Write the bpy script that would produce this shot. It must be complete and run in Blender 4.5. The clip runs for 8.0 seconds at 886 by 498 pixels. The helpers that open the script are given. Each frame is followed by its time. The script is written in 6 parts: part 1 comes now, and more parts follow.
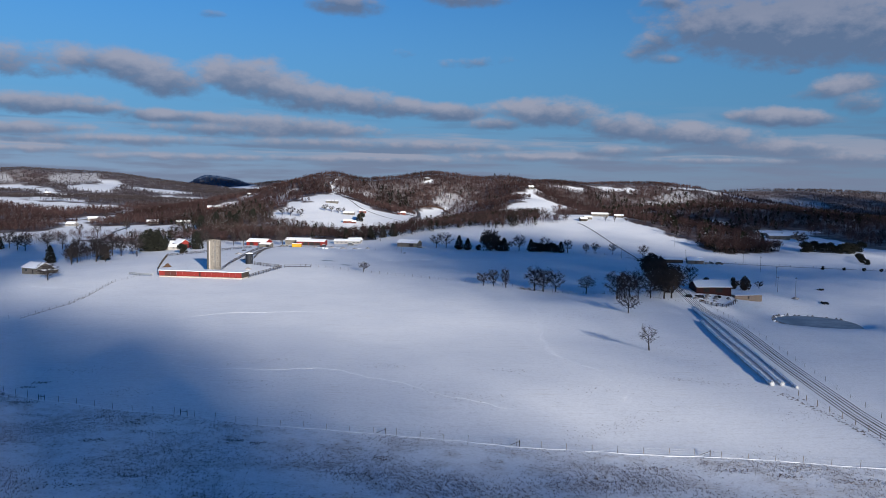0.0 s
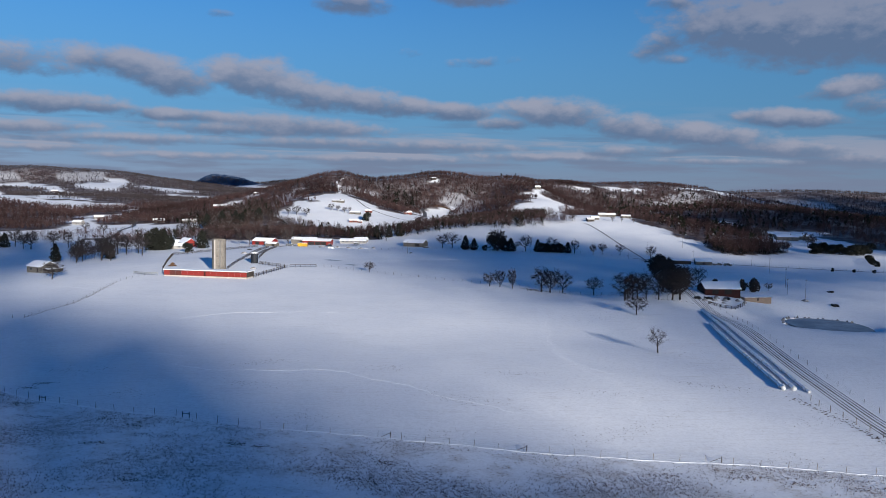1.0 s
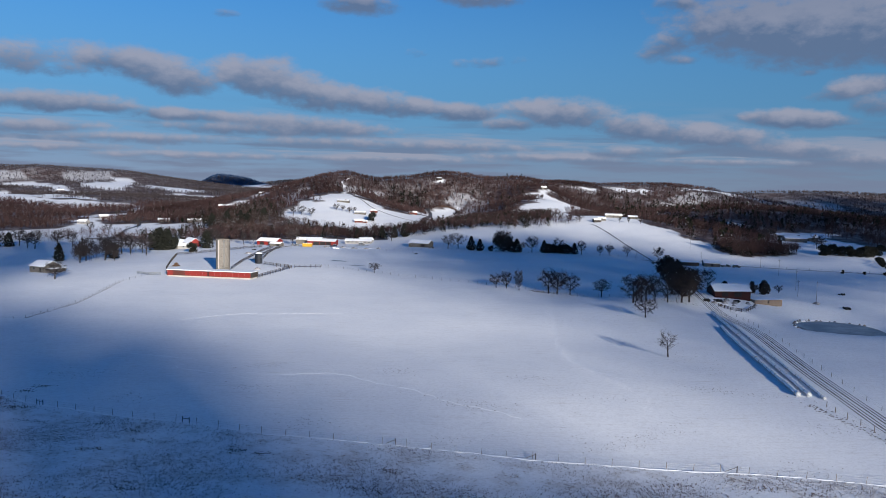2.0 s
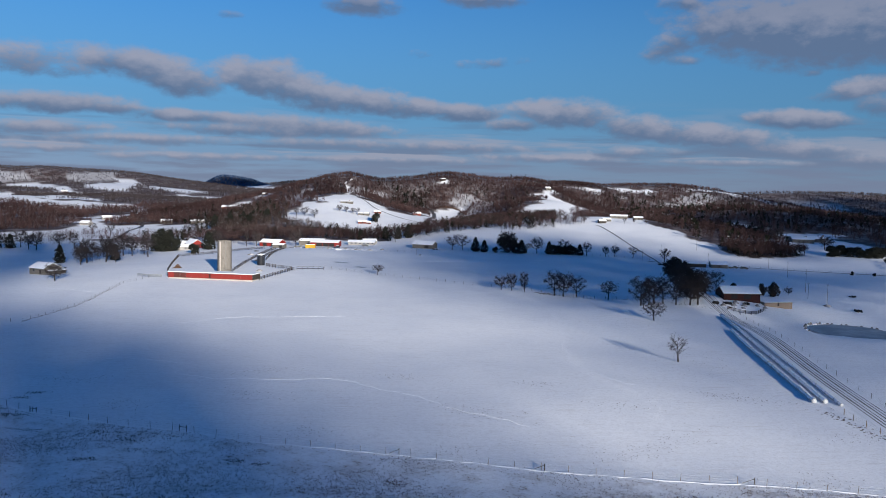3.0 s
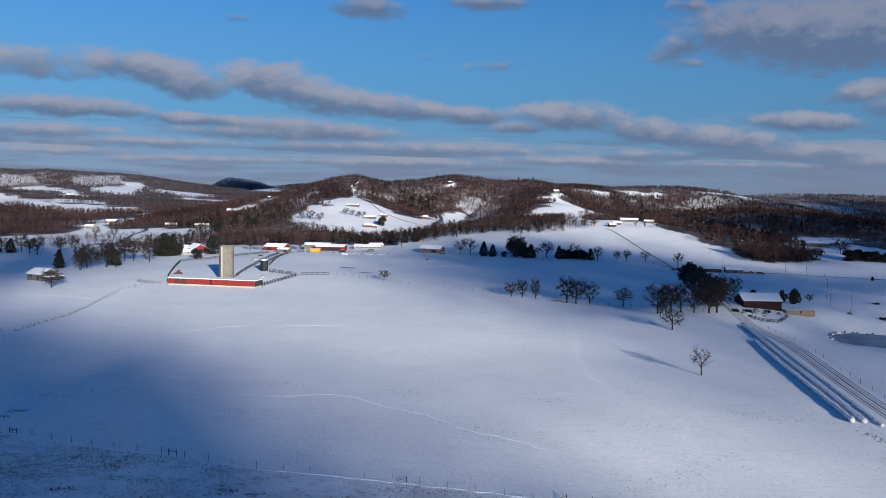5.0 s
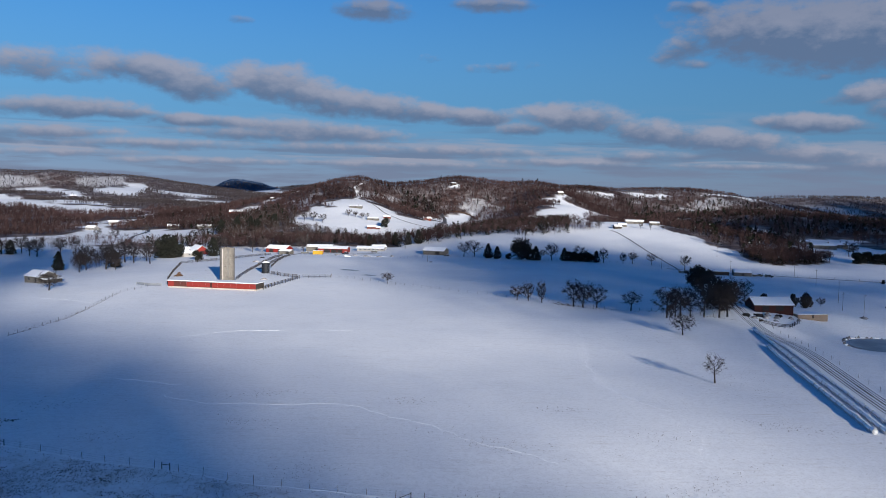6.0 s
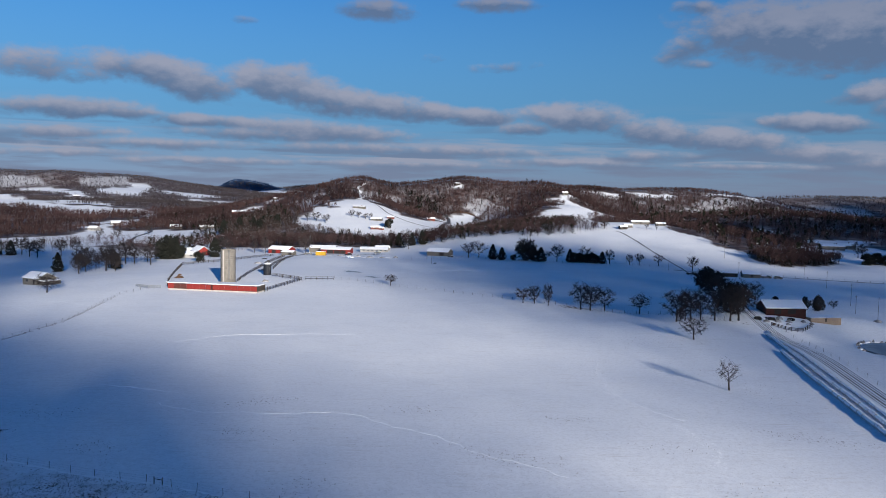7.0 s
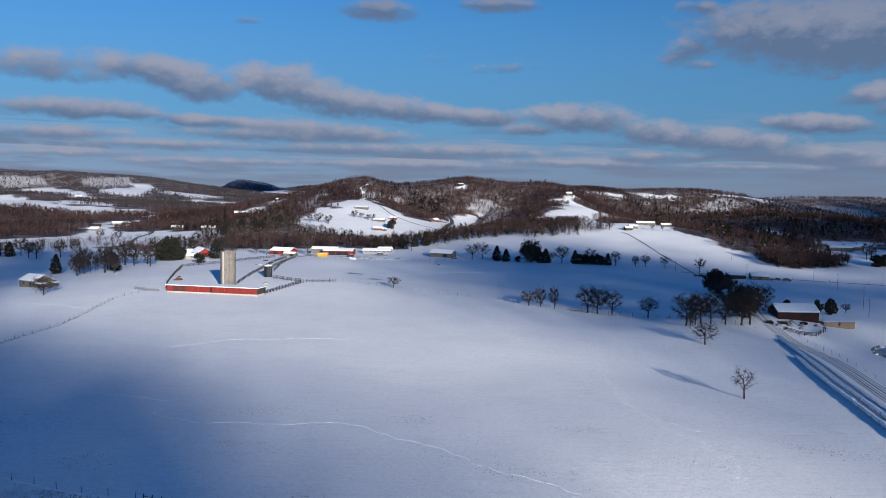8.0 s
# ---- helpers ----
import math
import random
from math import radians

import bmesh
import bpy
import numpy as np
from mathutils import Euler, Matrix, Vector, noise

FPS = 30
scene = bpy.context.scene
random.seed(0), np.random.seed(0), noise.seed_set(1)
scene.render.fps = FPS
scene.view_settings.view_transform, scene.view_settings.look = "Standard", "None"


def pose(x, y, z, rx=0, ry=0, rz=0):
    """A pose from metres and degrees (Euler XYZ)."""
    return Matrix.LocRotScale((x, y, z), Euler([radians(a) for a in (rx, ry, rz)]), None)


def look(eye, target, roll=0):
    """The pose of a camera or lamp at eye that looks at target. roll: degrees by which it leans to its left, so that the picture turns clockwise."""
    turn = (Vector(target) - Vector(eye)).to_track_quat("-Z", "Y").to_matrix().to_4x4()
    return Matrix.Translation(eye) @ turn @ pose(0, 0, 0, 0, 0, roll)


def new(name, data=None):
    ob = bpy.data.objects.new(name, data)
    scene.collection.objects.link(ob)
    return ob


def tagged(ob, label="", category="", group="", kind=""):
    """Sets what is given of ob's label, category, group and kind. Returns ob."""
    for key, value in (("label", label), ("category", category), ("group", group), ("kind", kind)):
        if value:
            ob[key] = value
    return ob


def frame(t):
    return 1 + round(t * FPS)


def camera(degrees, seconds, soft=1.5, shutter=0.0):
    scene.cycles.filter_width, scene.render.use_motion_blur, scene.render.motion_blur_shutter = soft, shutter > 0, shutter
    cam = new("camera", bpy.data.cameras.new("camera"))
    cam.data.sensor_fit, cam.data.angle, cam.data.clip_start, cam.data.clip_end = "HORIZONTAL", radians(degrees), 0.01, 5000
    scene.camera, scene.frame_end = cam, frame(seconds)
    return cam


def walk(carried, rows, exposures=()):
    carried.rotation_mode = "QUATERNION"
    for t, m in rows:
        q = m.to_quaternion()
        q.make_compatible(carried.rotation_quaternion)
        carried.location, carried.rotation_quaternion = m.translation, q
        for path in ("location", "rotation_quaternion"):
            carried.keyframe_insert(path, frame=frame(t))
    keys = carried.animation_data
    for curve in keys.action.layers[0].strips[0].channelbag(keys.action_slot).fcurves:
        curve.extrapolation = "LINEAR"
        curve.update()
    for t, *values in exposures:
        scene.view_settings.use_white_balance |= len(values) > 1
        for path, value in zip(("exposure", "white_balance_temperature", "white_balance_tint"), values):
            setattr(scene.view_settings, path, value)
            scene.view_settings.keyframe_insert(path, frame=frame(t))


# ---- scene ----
cam = camera(57.7, 8.0, soft=0.6)
PATH = [
    (0, (0.248, 2.379, 55.748), (0.39, 4.368, 55.6), 0.8),
    (0.5, (0.208, 3.377, 55.757), (0.343, 5.367, 55.608), 0.9),
    (1, (0.333, 4.856, 55.781), (0.46, 6.846, 55.632), 1.0),
    (1.5, (0.287, 6.607, 55.775), (0.407, 8.598, 55.626), 1.1),
    (3, (0.273, 13.297, 55.757), (0.378, 15.289, 55.61), 1.1),
    (3.5, (0.245, 15.766, 55.786), (0.346, 17.758, 55.641), 1.1),
    (4, (0.201, 18.459, 55.819), (0.298, 20.451, 55.676), 1.2),
    (4.5, (0.164, 21.224, 55.924), (0.257, 23.217, 55.782), 1.1),
    (6, (-0.145, 29.894, 56.011), (-0.064, 31.888, 55.874), 1.1),
    (6.5, (-0.199, 32.735, 56.196), (-0.123, 34.729, 56.059), 1.1),
    (7, (-0.256, 35.757, 56.211), (-0.184, 37.751, 56.074), 1.1),
    (7.5, (-0.341, 38.993, 56.19), (-0.272, 40.987, 56.054), 1.1),
    (8, (-0.447, 42.006, 56.347), (-0.382, 44.001, 56.211), 1.1),
]
walk(cam, [(t, look(eye, target, roll)) for t, eye, target, roll in PATH])

EXPOSURE = 0.93
scene.view_settings.exposure = EXPOSURE

# ---- sky, sun, clouds ----
SUN_EL, SUN_AZ = radians(12.0), radians(162.0)
TO_SUN = Vector((math.sin(SUN_AZ) * math.cos(SUN_EL), math.cos(SUN_AZ) * math.cos(SUN_EL), math.sin(SUN_EL)))
sun_data = bpy.data.lights.new("sun", "SUN")
sun_data.energy, sun_data.angle, sun_data.color = 4.25, radians(0.7), (0.98, 0.925, 0.83)
sun = new("sun", sun_data)
sun.matrix_world = look(tuple(TO_SUN * 100), (0, 0, 0))


class Nodes:
    """Short way to write node trees."""

    def __init__(self, tree):
        self.tree = tree
        tree.nodes.clear()

    def node(self, kind, ins=()):
        node = self.tree.nodes.new(kind)
        self.feed(node, ins)
        return node

    def feed(self, node, ins):
        for key, value in dict(ins).items():
            if isinstance(value, bpy.types.NodeSocket):
                self.tree.links.new(value, node.inputs[key])
            else:
                node.inputs[key].default_value = value

    def add(self, kind, ins=(), out=0):
        return self.node(kind, ins).outputs[out]

    def math(self, op, a, b=0.0, c=0.0, clamp=False):
        node = self.node("ShaderNodeMath", {0: a, 1: b, 2: c})
        node.operation, node.use_clamp = op, clamp
        return node.outputs[0]

    def mix(self, fac, a, b):
        node = self.node("ShaderNodeMix")
        node.data_type = "RGBA"
        self.feed(node, {0: fac, 6: a, 7: b})
        return node.outputs[2]

    def ramp(self, value, lo, hi):
        node = self.node("ShaderNodeMapRange", {0: value, 1: lo, 2: hi, 3: 0.0, 4: 1.0})
        node.interpolation_type = "SMOOTHSTEP"
        return node.outputs[0]

    def noise(self, vector, scale, detail=3.0, rough=0.5, distortion=0.0):
        return self.add("ShaderNodeTexNoise", {"Vector": vector, "Scale": scale, "Detail": detail, "Roughness": rough, "Distortion": distortion})


world = bpy.data.worlds.new("winter_sky")
scene.world = world
world.use_nodes = True
w = Nodes(world.node_tree)
direction = w.add("ShaderNodeTexCoord")
sky_node = w.node("ShaderNodeTexSky")
sky_node.sky_type, sky_node.sun_disc = "NISHITA", False
sky_node.sun_elevation, sky_node.sun_rotation, sky_node.altitude = SUN_EL, SUN_AZ, 300.0
sky_node.air_density, sky_node.dust_density, sky_node.ozone_density = 1.0, 0.15, 2.0
sky = sky_node.outputs[0]
split = w.tree.nodes.new("ShaderNodeSeparateXYZ")
w.tree.links.new(direction, split.inputs[0])
az = w.math("MULTIPLY", w.math("ARCTAN2", split.outputs[0], split.outputs[1]), 57.2958)
el = w.math("MULTIPLY", w.math("ARCSINE", split.outputs[2]), 57.2958)
flat = w.add("ShaderNodeCombineXYZ", {0: az, 1: w.math("MULTIPLY", el, 1.7), 2: 0.0})
billow = w.noise(flat, 0.55, 6.0, 0.58)
wisp = w.noise(flat, 0.16, 4.0, 0.55)
# cumulus banks: bearing, height above the horizon, half width, half height (degrees), slant, density
CLOUDS = [
    (-17.6, 7.79, 3.1, 0.73, -0.08, 1.00), (-15.2, 7.08, 2.3, 0.81, -0.13, 0.95), (-19.7, 7.92, 1.6, 0.46, 0.02, 0.80), (-24.3, 7.75, 3.3, 0.82, 0.00, 0.62),
    (-22.0, 7.14, 1.8, 0.45, -0.03, 0.50), (-9.6, 7.45, 2.6, 0.90, -0.05, 1.00), (-6.7, 6.54, 2.9, 0.84, -0.18, 1.00), (-2.6, 6.03, 3.6, 0.64, -0.09, 1.00),
    (1.0, 5.69, 2.2, 0.50, -0.04, 0.95), (4.4, 5.44, 1.9, 0.43, -0.00, 1.10), (11.3, 5.44, 3.0, 0.71, -0.03, 1.00), (7.9, 4.67, 1.6, 0.36, 0.01, 0.80),
    (17.1, 4.41, 2.9, 0.63, -0.10, 0.95), (21.5, 3.91, 3.5, 0.62, -0.07, 0.95), (26.3, 5.01, 2.4, 0.43, -0.04, 1.10), (27.4, 2.98, 3.3, 0.50, -0.07, 0.85),
    (30.6, 2.37, 1.7, 0.32, -0.03, 0.80), (27.0, 10.51, 5.3, 1.38, -0.08, 1.35), (30.2, 10.80, 3.3, 1.83, -0.08, 1.00), (18.5, 10.07, 1.6, 0.74, 0.32, 0.70),
    (19.1, 8.96, 1.3, 0.34, -0.03, 0.35), (29.9, 6.81, 1.9, 0.57, 0.13, 0.85), (30.9, 5.84, 1.3, 0.57, -0.03, 0.70), (-2.7, 12.46, 2.0, 0.54, -0.04, 0.85),
    (5.6, 12.95, 2.3, 0.40, -0.02, 0.80), (19.1, 12.56, 1.3, 0.36, -0.04, 0.70), (-11.9, 11.38, 1.0, 0.27, -0.03, 0.25), (-22.7, 5.09, 3.7, 0.49, 0.02, 0.95),
    (-19.4, 4.93, 2.2, 0.30, -0.01, 0.90), (-14.4, 4.62, 3.8, 0.34, -0.02, 0.90), (-6.9, 4.19, 4.7, 0.53, -0.04, 0.95), (-11.1, 3.81, 4.2, 0.35, -0.02, 0.80),
    (-23.7, 3.48, 3.3, 0.36, 0.02, 0.80), (-17.7, 2.96, 5.3, 0.31, 0.01, 0.75), (-4.6, 3.08, 5.1, 0.32, -0.00, 0.70), (3.4, 3.02, 4.8, 0.36, -0.01, 0.75),
    (16.4, 2.80, 2.6, 0.32, 0.01, 0.75), (9.8, 2.33, 4.7, 0.25, -0.01, 0.70), (-22.7, 2.24, 5.0, 0.26, 0.02, 0.60), (-0.6, 2.03, 7.4, 0.26, 0.00, 0.65),
    (-14.1, 1.95, 6.3, 0.24, 0.01, 0.60), (22.6, 2.16, 4.7, 0.21, -0.01, 0.60), (1.1, 9.40, 0.9, 0.31, 0.02, 0.15), (6.1, 8.87, 2.7, 0.35, 0.06, 0.30),
    (27.2, 7.90, 0.9, 0.26, -0.04, 0.20), (45.0, 9.0, 9.0, 3.0, 0.0, 0.9), (-42.0, 8.0, 9.0, 2.5, 0.0, 0.9),
]
cover, tops, weights = None, None, None
for ca, ce, ra, re, slant, dense in CLOUDS:
    da = w.math("SUBTRACT", az, ca)
    de = w.math("SUBTRACT", w.math("SUBTRACT", el, ce), w.math("MULTIPLY", da, slant))
    u = w.math("DIVIDE", da, ra * 1.5)
    v = w.math("DIVIDE", de, re * 1.6)
    bank = w.math("SUBTRACT", dense, w.math("ADD", w.math("MULTIPLY", u, u), w.math("MULTIPLY", v, v)))
    share = w.math("POWER", 2.718, w.math("MULTIPLY", bank, 3.0))
    top = w.math("MULTIPLY", share, v)
    if cover is None:
        cover, tops, weights = bank, top, share
    else:
        cover = w.math("SMOOTH_MAX", bank, cover, 0.3)
        tops, weights = w.math("ADD", tops, top), w.math("ADD", weights, share)
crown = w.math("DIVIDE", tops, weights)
ragged = w.math("ADD", cover, w.math("MULTIPLY", w.math("SUBTRACT", billow, 0.5), 2.3))
thick = w.ramp(ragged, -0.3, 0.85)
strata = w.noise(w.add("ShaderNodeCombineXYZ", {0: w.math("MULTIPLY", az, 0.25), 1: w.math("MULTIPLY", el, 2.6), 2: 3.0}), 0.5, 4.0, 0.55)
low = w.math("MULTIPLY", w.ramp(strata, 0.38, 0.6), w.math("MULTIPLY", w.ramp(el, 6.5, 2.0), 0.85))
veil = w.math("MAXIMUM", w.math("MULTIPLY", thick, 0.92), low)
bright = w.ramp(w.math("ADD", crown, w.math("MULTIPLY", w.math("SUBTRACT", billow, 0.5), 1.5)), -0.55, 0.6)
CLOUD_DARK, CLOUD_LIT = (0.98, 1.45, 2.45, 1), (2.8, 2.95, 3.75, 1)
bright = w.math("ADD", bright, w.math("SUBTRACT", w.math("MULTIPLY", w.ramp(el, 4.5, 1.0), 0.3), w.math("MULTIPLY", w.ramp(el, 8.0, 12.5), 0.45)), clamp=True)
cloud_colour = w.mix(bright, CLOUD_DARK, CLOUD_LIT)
haze = w.math("MULTIPLY", w.ramp(el, 20.0, 1.0), 0.97)
haze_colour = w.mix(w.ramp(el, 0.0, 5.5), (1.95, 2.6, 3.8, 1), (1.12, 2.75, 4.75, 1))
deep = w.node("ShaderNodeMix")
deep.data_type, deep.blend_type = "RGBA", "MULTIPLY"
w.feed(deep, {0: 1.0, 6: sky, 7: (0.165, 0.56, 1.04, 1)})
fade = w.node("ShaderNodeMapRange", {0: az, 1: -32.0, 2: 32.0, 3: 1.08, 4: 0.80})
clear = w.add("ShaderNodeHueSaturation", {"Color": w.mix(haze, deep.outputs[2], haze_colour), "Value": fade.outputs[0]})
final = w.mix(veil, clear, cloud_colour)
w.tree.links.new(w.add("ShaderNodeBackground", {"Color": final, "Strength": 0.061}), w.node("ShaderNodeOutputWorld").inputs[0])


# ---- materials ----
def material(name, colour, rough=0.8, metal=0.0, grain=0.15, scale=3.0, second=None, bump=0.0, bump_scale=8.0, seed_random=0.0, spec=0.3):
    """Principled surface with two scales of colour variation and fine relief."""
    m = bpy.data.materials.new(name)
    m.use_nodes = True
    n = Nodes(m.node_tree)
    where = n.add("ShaderNodeTexCoord", out=3)
    big, small = n.noise(where, scale * 0.2, 3.0), n.noise(where, scale, 5.0, 0.65)
    c = (*colour, 1)
    d = (*(second or tuple(v * 0.55 for v in colour)), 1)
    blend = n.math("ADD", n.math("MULTIPLY", n.ramp(big, 0.35, 0.7), 0.5 * min(1, grain * 3)), n.math("MULTIPLY", n.ramp(small, 0.4, 0.7), grain * 1.6), clamp=True)
    col = n.mix(blend, c, d)
    if seed_random:
        rnd = n.add("ShaderNodeObjectInfo", out=5)
        col = n.add("ShaderNodeHueSaturation", {"Value": n.math("ADD", 1 - seed_random / 2, n.math("MULTIPLY", rnd, seed_random)), "Color": col})
    ins = {"Base Color": col, "Roughness": rough, "Metallic": metal, "Specular IOR Level": spec}
    if bump:
        ins["Normal"] = n.add("ShaderNodeBump", {"Strength": 0.6, "Distance": bump, "Height": n.noise(where, bump_scale, 4.0, 0.6)})
    bsdf = n.add("ShaderNodeBsdfPrincipled", ins)
    n.tree.links.new(bsdf, n.tree.nodes.new("ShaderNodeOutputMaterial").inputs[0])
    return m


SNOW_WHITE, SNOW_DULL = (0.87, 0.88, 0.91), (0.78, 0.80, 0.85)


def ground_material():
    m = bpy.data.materials.new("snowy_ground")
    m.use_nodes = True
    n = Nodes(m.node_tree)
    where = n.add("ShaderNodeTexCoord", out=3)
    cover = n.tree.nodes.new("ShaderNodeAttribute")
    cover.attribute_name = "cover"
    parts = n.tree.nodes.new("ShaderNodeSeparateColor")
    n.tree.links.new(cover.outputs[0], parts.inputs[0])
    woods, weeds, mowed = parts.outputs[0], parts.outputs[1], parts.outputs[2]
    fine, mid, broad = n.noise(where, 1.6, 5.0, 0.7), n.noise(where, 0.22, 4.0, 0.6), n.noise(where, 0.03, 3.0, 0.5)
    snow = n.mix(n.ramp(broad, 0.3, 0.7), (*SNOW_WHITE, 1), (*SNOW_DULL, 1))
    grain = n.ramp(n.noise(where, 1.1, 5.0, 0.75), 0.3, 0.62)
    snow = n.mix(grain, n.mix(0.15, snow, (0.30, 0.29, 0.30, 1)), snow)
    snow = n.mix(n.math("MULTIPLY", n.ramp(n.noise(where, 2.6, 3.0, 0.7), 0.5, 0.66), 0.16), snow, (0.26, 0.24, 0.24, 1))
    # weed patches of the rough pasture
    speck = n.math("MULTIPLY", n.ramp(fine, 0.52, 0.7), n.ramp(mid, 0.35, 0.65))
    straw = n.mix(n.ramp(n.noise(where, 0.9, 3.0), 0.35, 0.65), (0.30, 0.22, 0.15, 1), (0.17, 0.12, 0.09, 1))
    c = n.mix(n.math("MULTIPLY", weeds, n.math("ADD", n.math("MULTIPLY", speck, 0.9), n.math("MULTIPLY", n.ramp(mid, 0.42, 0.7), 0.26))), snow, straw)
    # stubble lines of the mown field
    rows = n.add("ShaderNodeTexNoise", {"Vector": n.add("ShaderNodeMapping", {"Vector": where, "Scale": (0.10, 1.1, 1.0), "Rotation": (0, 0, 0.12)}), "Scale": 1.0, "Detail": 4.0, "Roughness": 0.65})
    stubble = n.math("MULTIPLY", n.ramp(rows, 0.5, 0.72), n.math("MULTIPLY", n.ramp(mid, 0.3, 0.75), 0.22))
    c = n.mix(n.math("MULTIPLY", mowed, stubble), c, (0.36, 0.30, 0.25, 1))
    fleck = n.math("MULTIPLY", n.ramp(n.noise(where, 2.2, 3.0, 0.6), 0.6, 0.7), n.ramp(n.noise(where, 0.12, 3.0), 0.4, 0.7))
    c = n.mix(n.math("MULTIPLY", mowed, n.math("MULTIPLY", fleck, 0.4)), c, (0.16, 0.12, 0.09, 1))
    # leaf litter in the woods
    litter = n.mix(n.ramp(n.noise(where, 0.15, 4.0), 0.35, 0.65), (0.050, 0.032, 0.030, 1), (0.106, 0.071, 0.067, 1))
    bare = n.math("MULTIPLY", woods, n.math("ADD", 0.8, n.math("MULTIPLY", n.ramp(n.noise(where, 0.03, 6.0, 0.7), 0.36, 0.56), 0.2)))
    c = n.mix(bare, c, litter)
    relief = n.math("ADD", n.math("MULTIPLY", n.noise(where, 1.2, 6.0, 0.75), n.math("ADD", 0.55, n.math("MULTIPLY", weeds, 0.35))), n.math("MULTIPLY", n.math("ADD", mid, rows), 0.12))
    bsdf = n.add("ShaderNodeBsdfPrincipled", {"Base Color": c, "Roughness": 0.75, "Specular IOR Level": 0.25, "Normal": n.add("ShaderNodeBump", {"Strength": 0.7, "Distance": 0.2, "Height": relief})})
    n.tree.links.new(bsdf, n.tree.nodes.new("ShaderNodeOutputMaterial").inputs[0])
    return m


def woods_material(name, a, b, snowy):
    """Bark whose tone differs from tree to tree, some twigs rimed with snow."""
    m = bpy.data.materials.new(name)
    m.use_nodes = True
    n = Nodes(m.node_tree)
    tone = n.tree.nodes.new("ShaderNodeAttribute")
    tone.attribute_name = "tone"
    island = n.add("ShaderNodeNewGeometry", out=8)
    c = n.mix(tone.outputs[2], (*a, 1), (*b, 1))
    c = n.mix(n.math("MULTIPLY", n.math("GREATER_THAN", island, 1 - snowy), 1.0), c, (0.30, 0.30, 0.32, 1))
    bsdf = n.add("ShaderNodeBsdfPrincipled", {"Base Color": c, "Roughness": 0.9, "Specular IOR Level": 0.1})
    glow = n.add("ShaderNodeBsdfTranslucent", {"Color": c})
    both = n.add("ShaderNodeMixShader", {0: 0.45, 1: bsdf, 2: glow})
    n.tree.links.new(both, n.tree.nodes.new("ShaderNodeOutputMaterial").inputs[0])
    return m


GROUND = ground_material()
SNOW = material("snow", SNOW_WHITE, 0.75, grain=0.1, scale=1.0, second=SNOW_DULL, bump=0.06, bump_scale=1.5)
RED = material("red_painted_metal", (0.185, 0.015, 0.012), 0.6, grain=0.25, scale=2.0, second=(0.16, 0.016, 0.012), bump=0.01, bump_scale=14)
BARN_RED = material("weathered_red_boards", (0.042, 0.010, 0.009), 0.85, grain=0.3, scale=2.0, second=(0.022, 0.008, 0.008), bump=0.02)
RUST = material("rusty_sheet", (0.09, 0.022, 0.018), 0.85, grain=0.4, scale=3.0, second=(0.05, 0.03, 0.025))
CONCRETE = material("weathered_concrete", (0.21, 0.19, 0.17), 0.9, grain=0.4, scale=1.2, second=(0.10, 0.09, 0.08), bump=0.02, bump_scale=4)
PALE_CONCRETE = material("pale_concrete", (0.40, 0.36, 0.33), 0.9, grain=0.25, scale=1.0)
STEEL = material("galvanised_steel", (0.42, 0.43, 0.44), 0.45, metal=0.7, grain=0.2, scale=2.0)
DARK_STEEL = material("blue_black_enamel", (0.010, 0.012, 0.019), 0.65, grain=0.3, scale=1.0)
WOOD = material("grey_weathered_timber", (0.15, 0.12, 0.10), 0.9, grain=0.35, scale=5.0, seed_random=0.4)
DARK_WOOD = material("dark_timber", (0.05, 0.04, 0.035), 0.9, grain=0.3, scale=5.0)
TAN = material("tan_siding", (0.27, 0.20, 0.15), 0.8, grain=0.15, scale=2.0)
GREY_WALL = material("grey_siding", (0.125, 0.115, 0.105), 0.85, grain=0.25, scale=2.0)
WHITE_WALL = material("white_siding", (0.25, 0.24, 0.235), 0.7, grain=0.1, scale=2.0)
BRICK_WALL = material("red_brick_wall", (0.14, 0.045, 0.036), 0.85, grain=0.3, scale=6.0)
YELLOW = material("yellow_paint", (0.42, 0.25, 0.02), 0.5, grain=0.15, scale=2.0)
DARK = material("dark_interior", (0.02, 0.019, 0.02), 0.9, grain=0.2, scale=1.0)
GLASS = material("window_glass", (0.03, 0.04, 0.05), 0.08, grain=0.05, spec=0.6)
ASPHALT = material("wet_asphalt", (0.05, 0.05, 0.055), 0.6, grain=0.3, scale=0.6, second=(0.11, 0.11, 0.12))
MUD = material("frozen_mud", (0.09, 0.078, 0.075), 0.85, grain=0.45, scale=0.8, second=(0.42, 0.42, 0.44), bump=0.05)
ICE = material("pond_ice", (0.06, 0.08, 0.11), 0.35, grain=0.5, scale=0.12, second=(0.28, 0.31, 0.36), bump=0.01, bump_scale=1.0)
BALE = material("white_bale_wrap", (0.50, 0.51, 0.53), 0.55, grain=0.3, scale=2.0, second=(0.30, 0.30, 0.31), bump=0.02)
HAY = material("old_hay", (0.10, 0.055, 0.032), 0.95, grain=0.3, scale=4.0, bump=0.05)
WEED = material("dry_weeds", (0.085, 0.058, 0.043), 0.95, grain=0.2, scale=1.0, second=(0.04, 0.03, 0.026))
BARK = material("bare_bark", (0.036, 0.029, 0.030), 0.92, grain=0.25, scale=3.0, second=(0.024, 0.019, 0.020), seed_random=0.5)
NEEDLES = material("cedar_foliage", (0.0075, 0.0095, 0.007), 0.9, grain=0.4, scale=1.5, second=(0.018, 0.017, 0.013), seed_random=0.4)
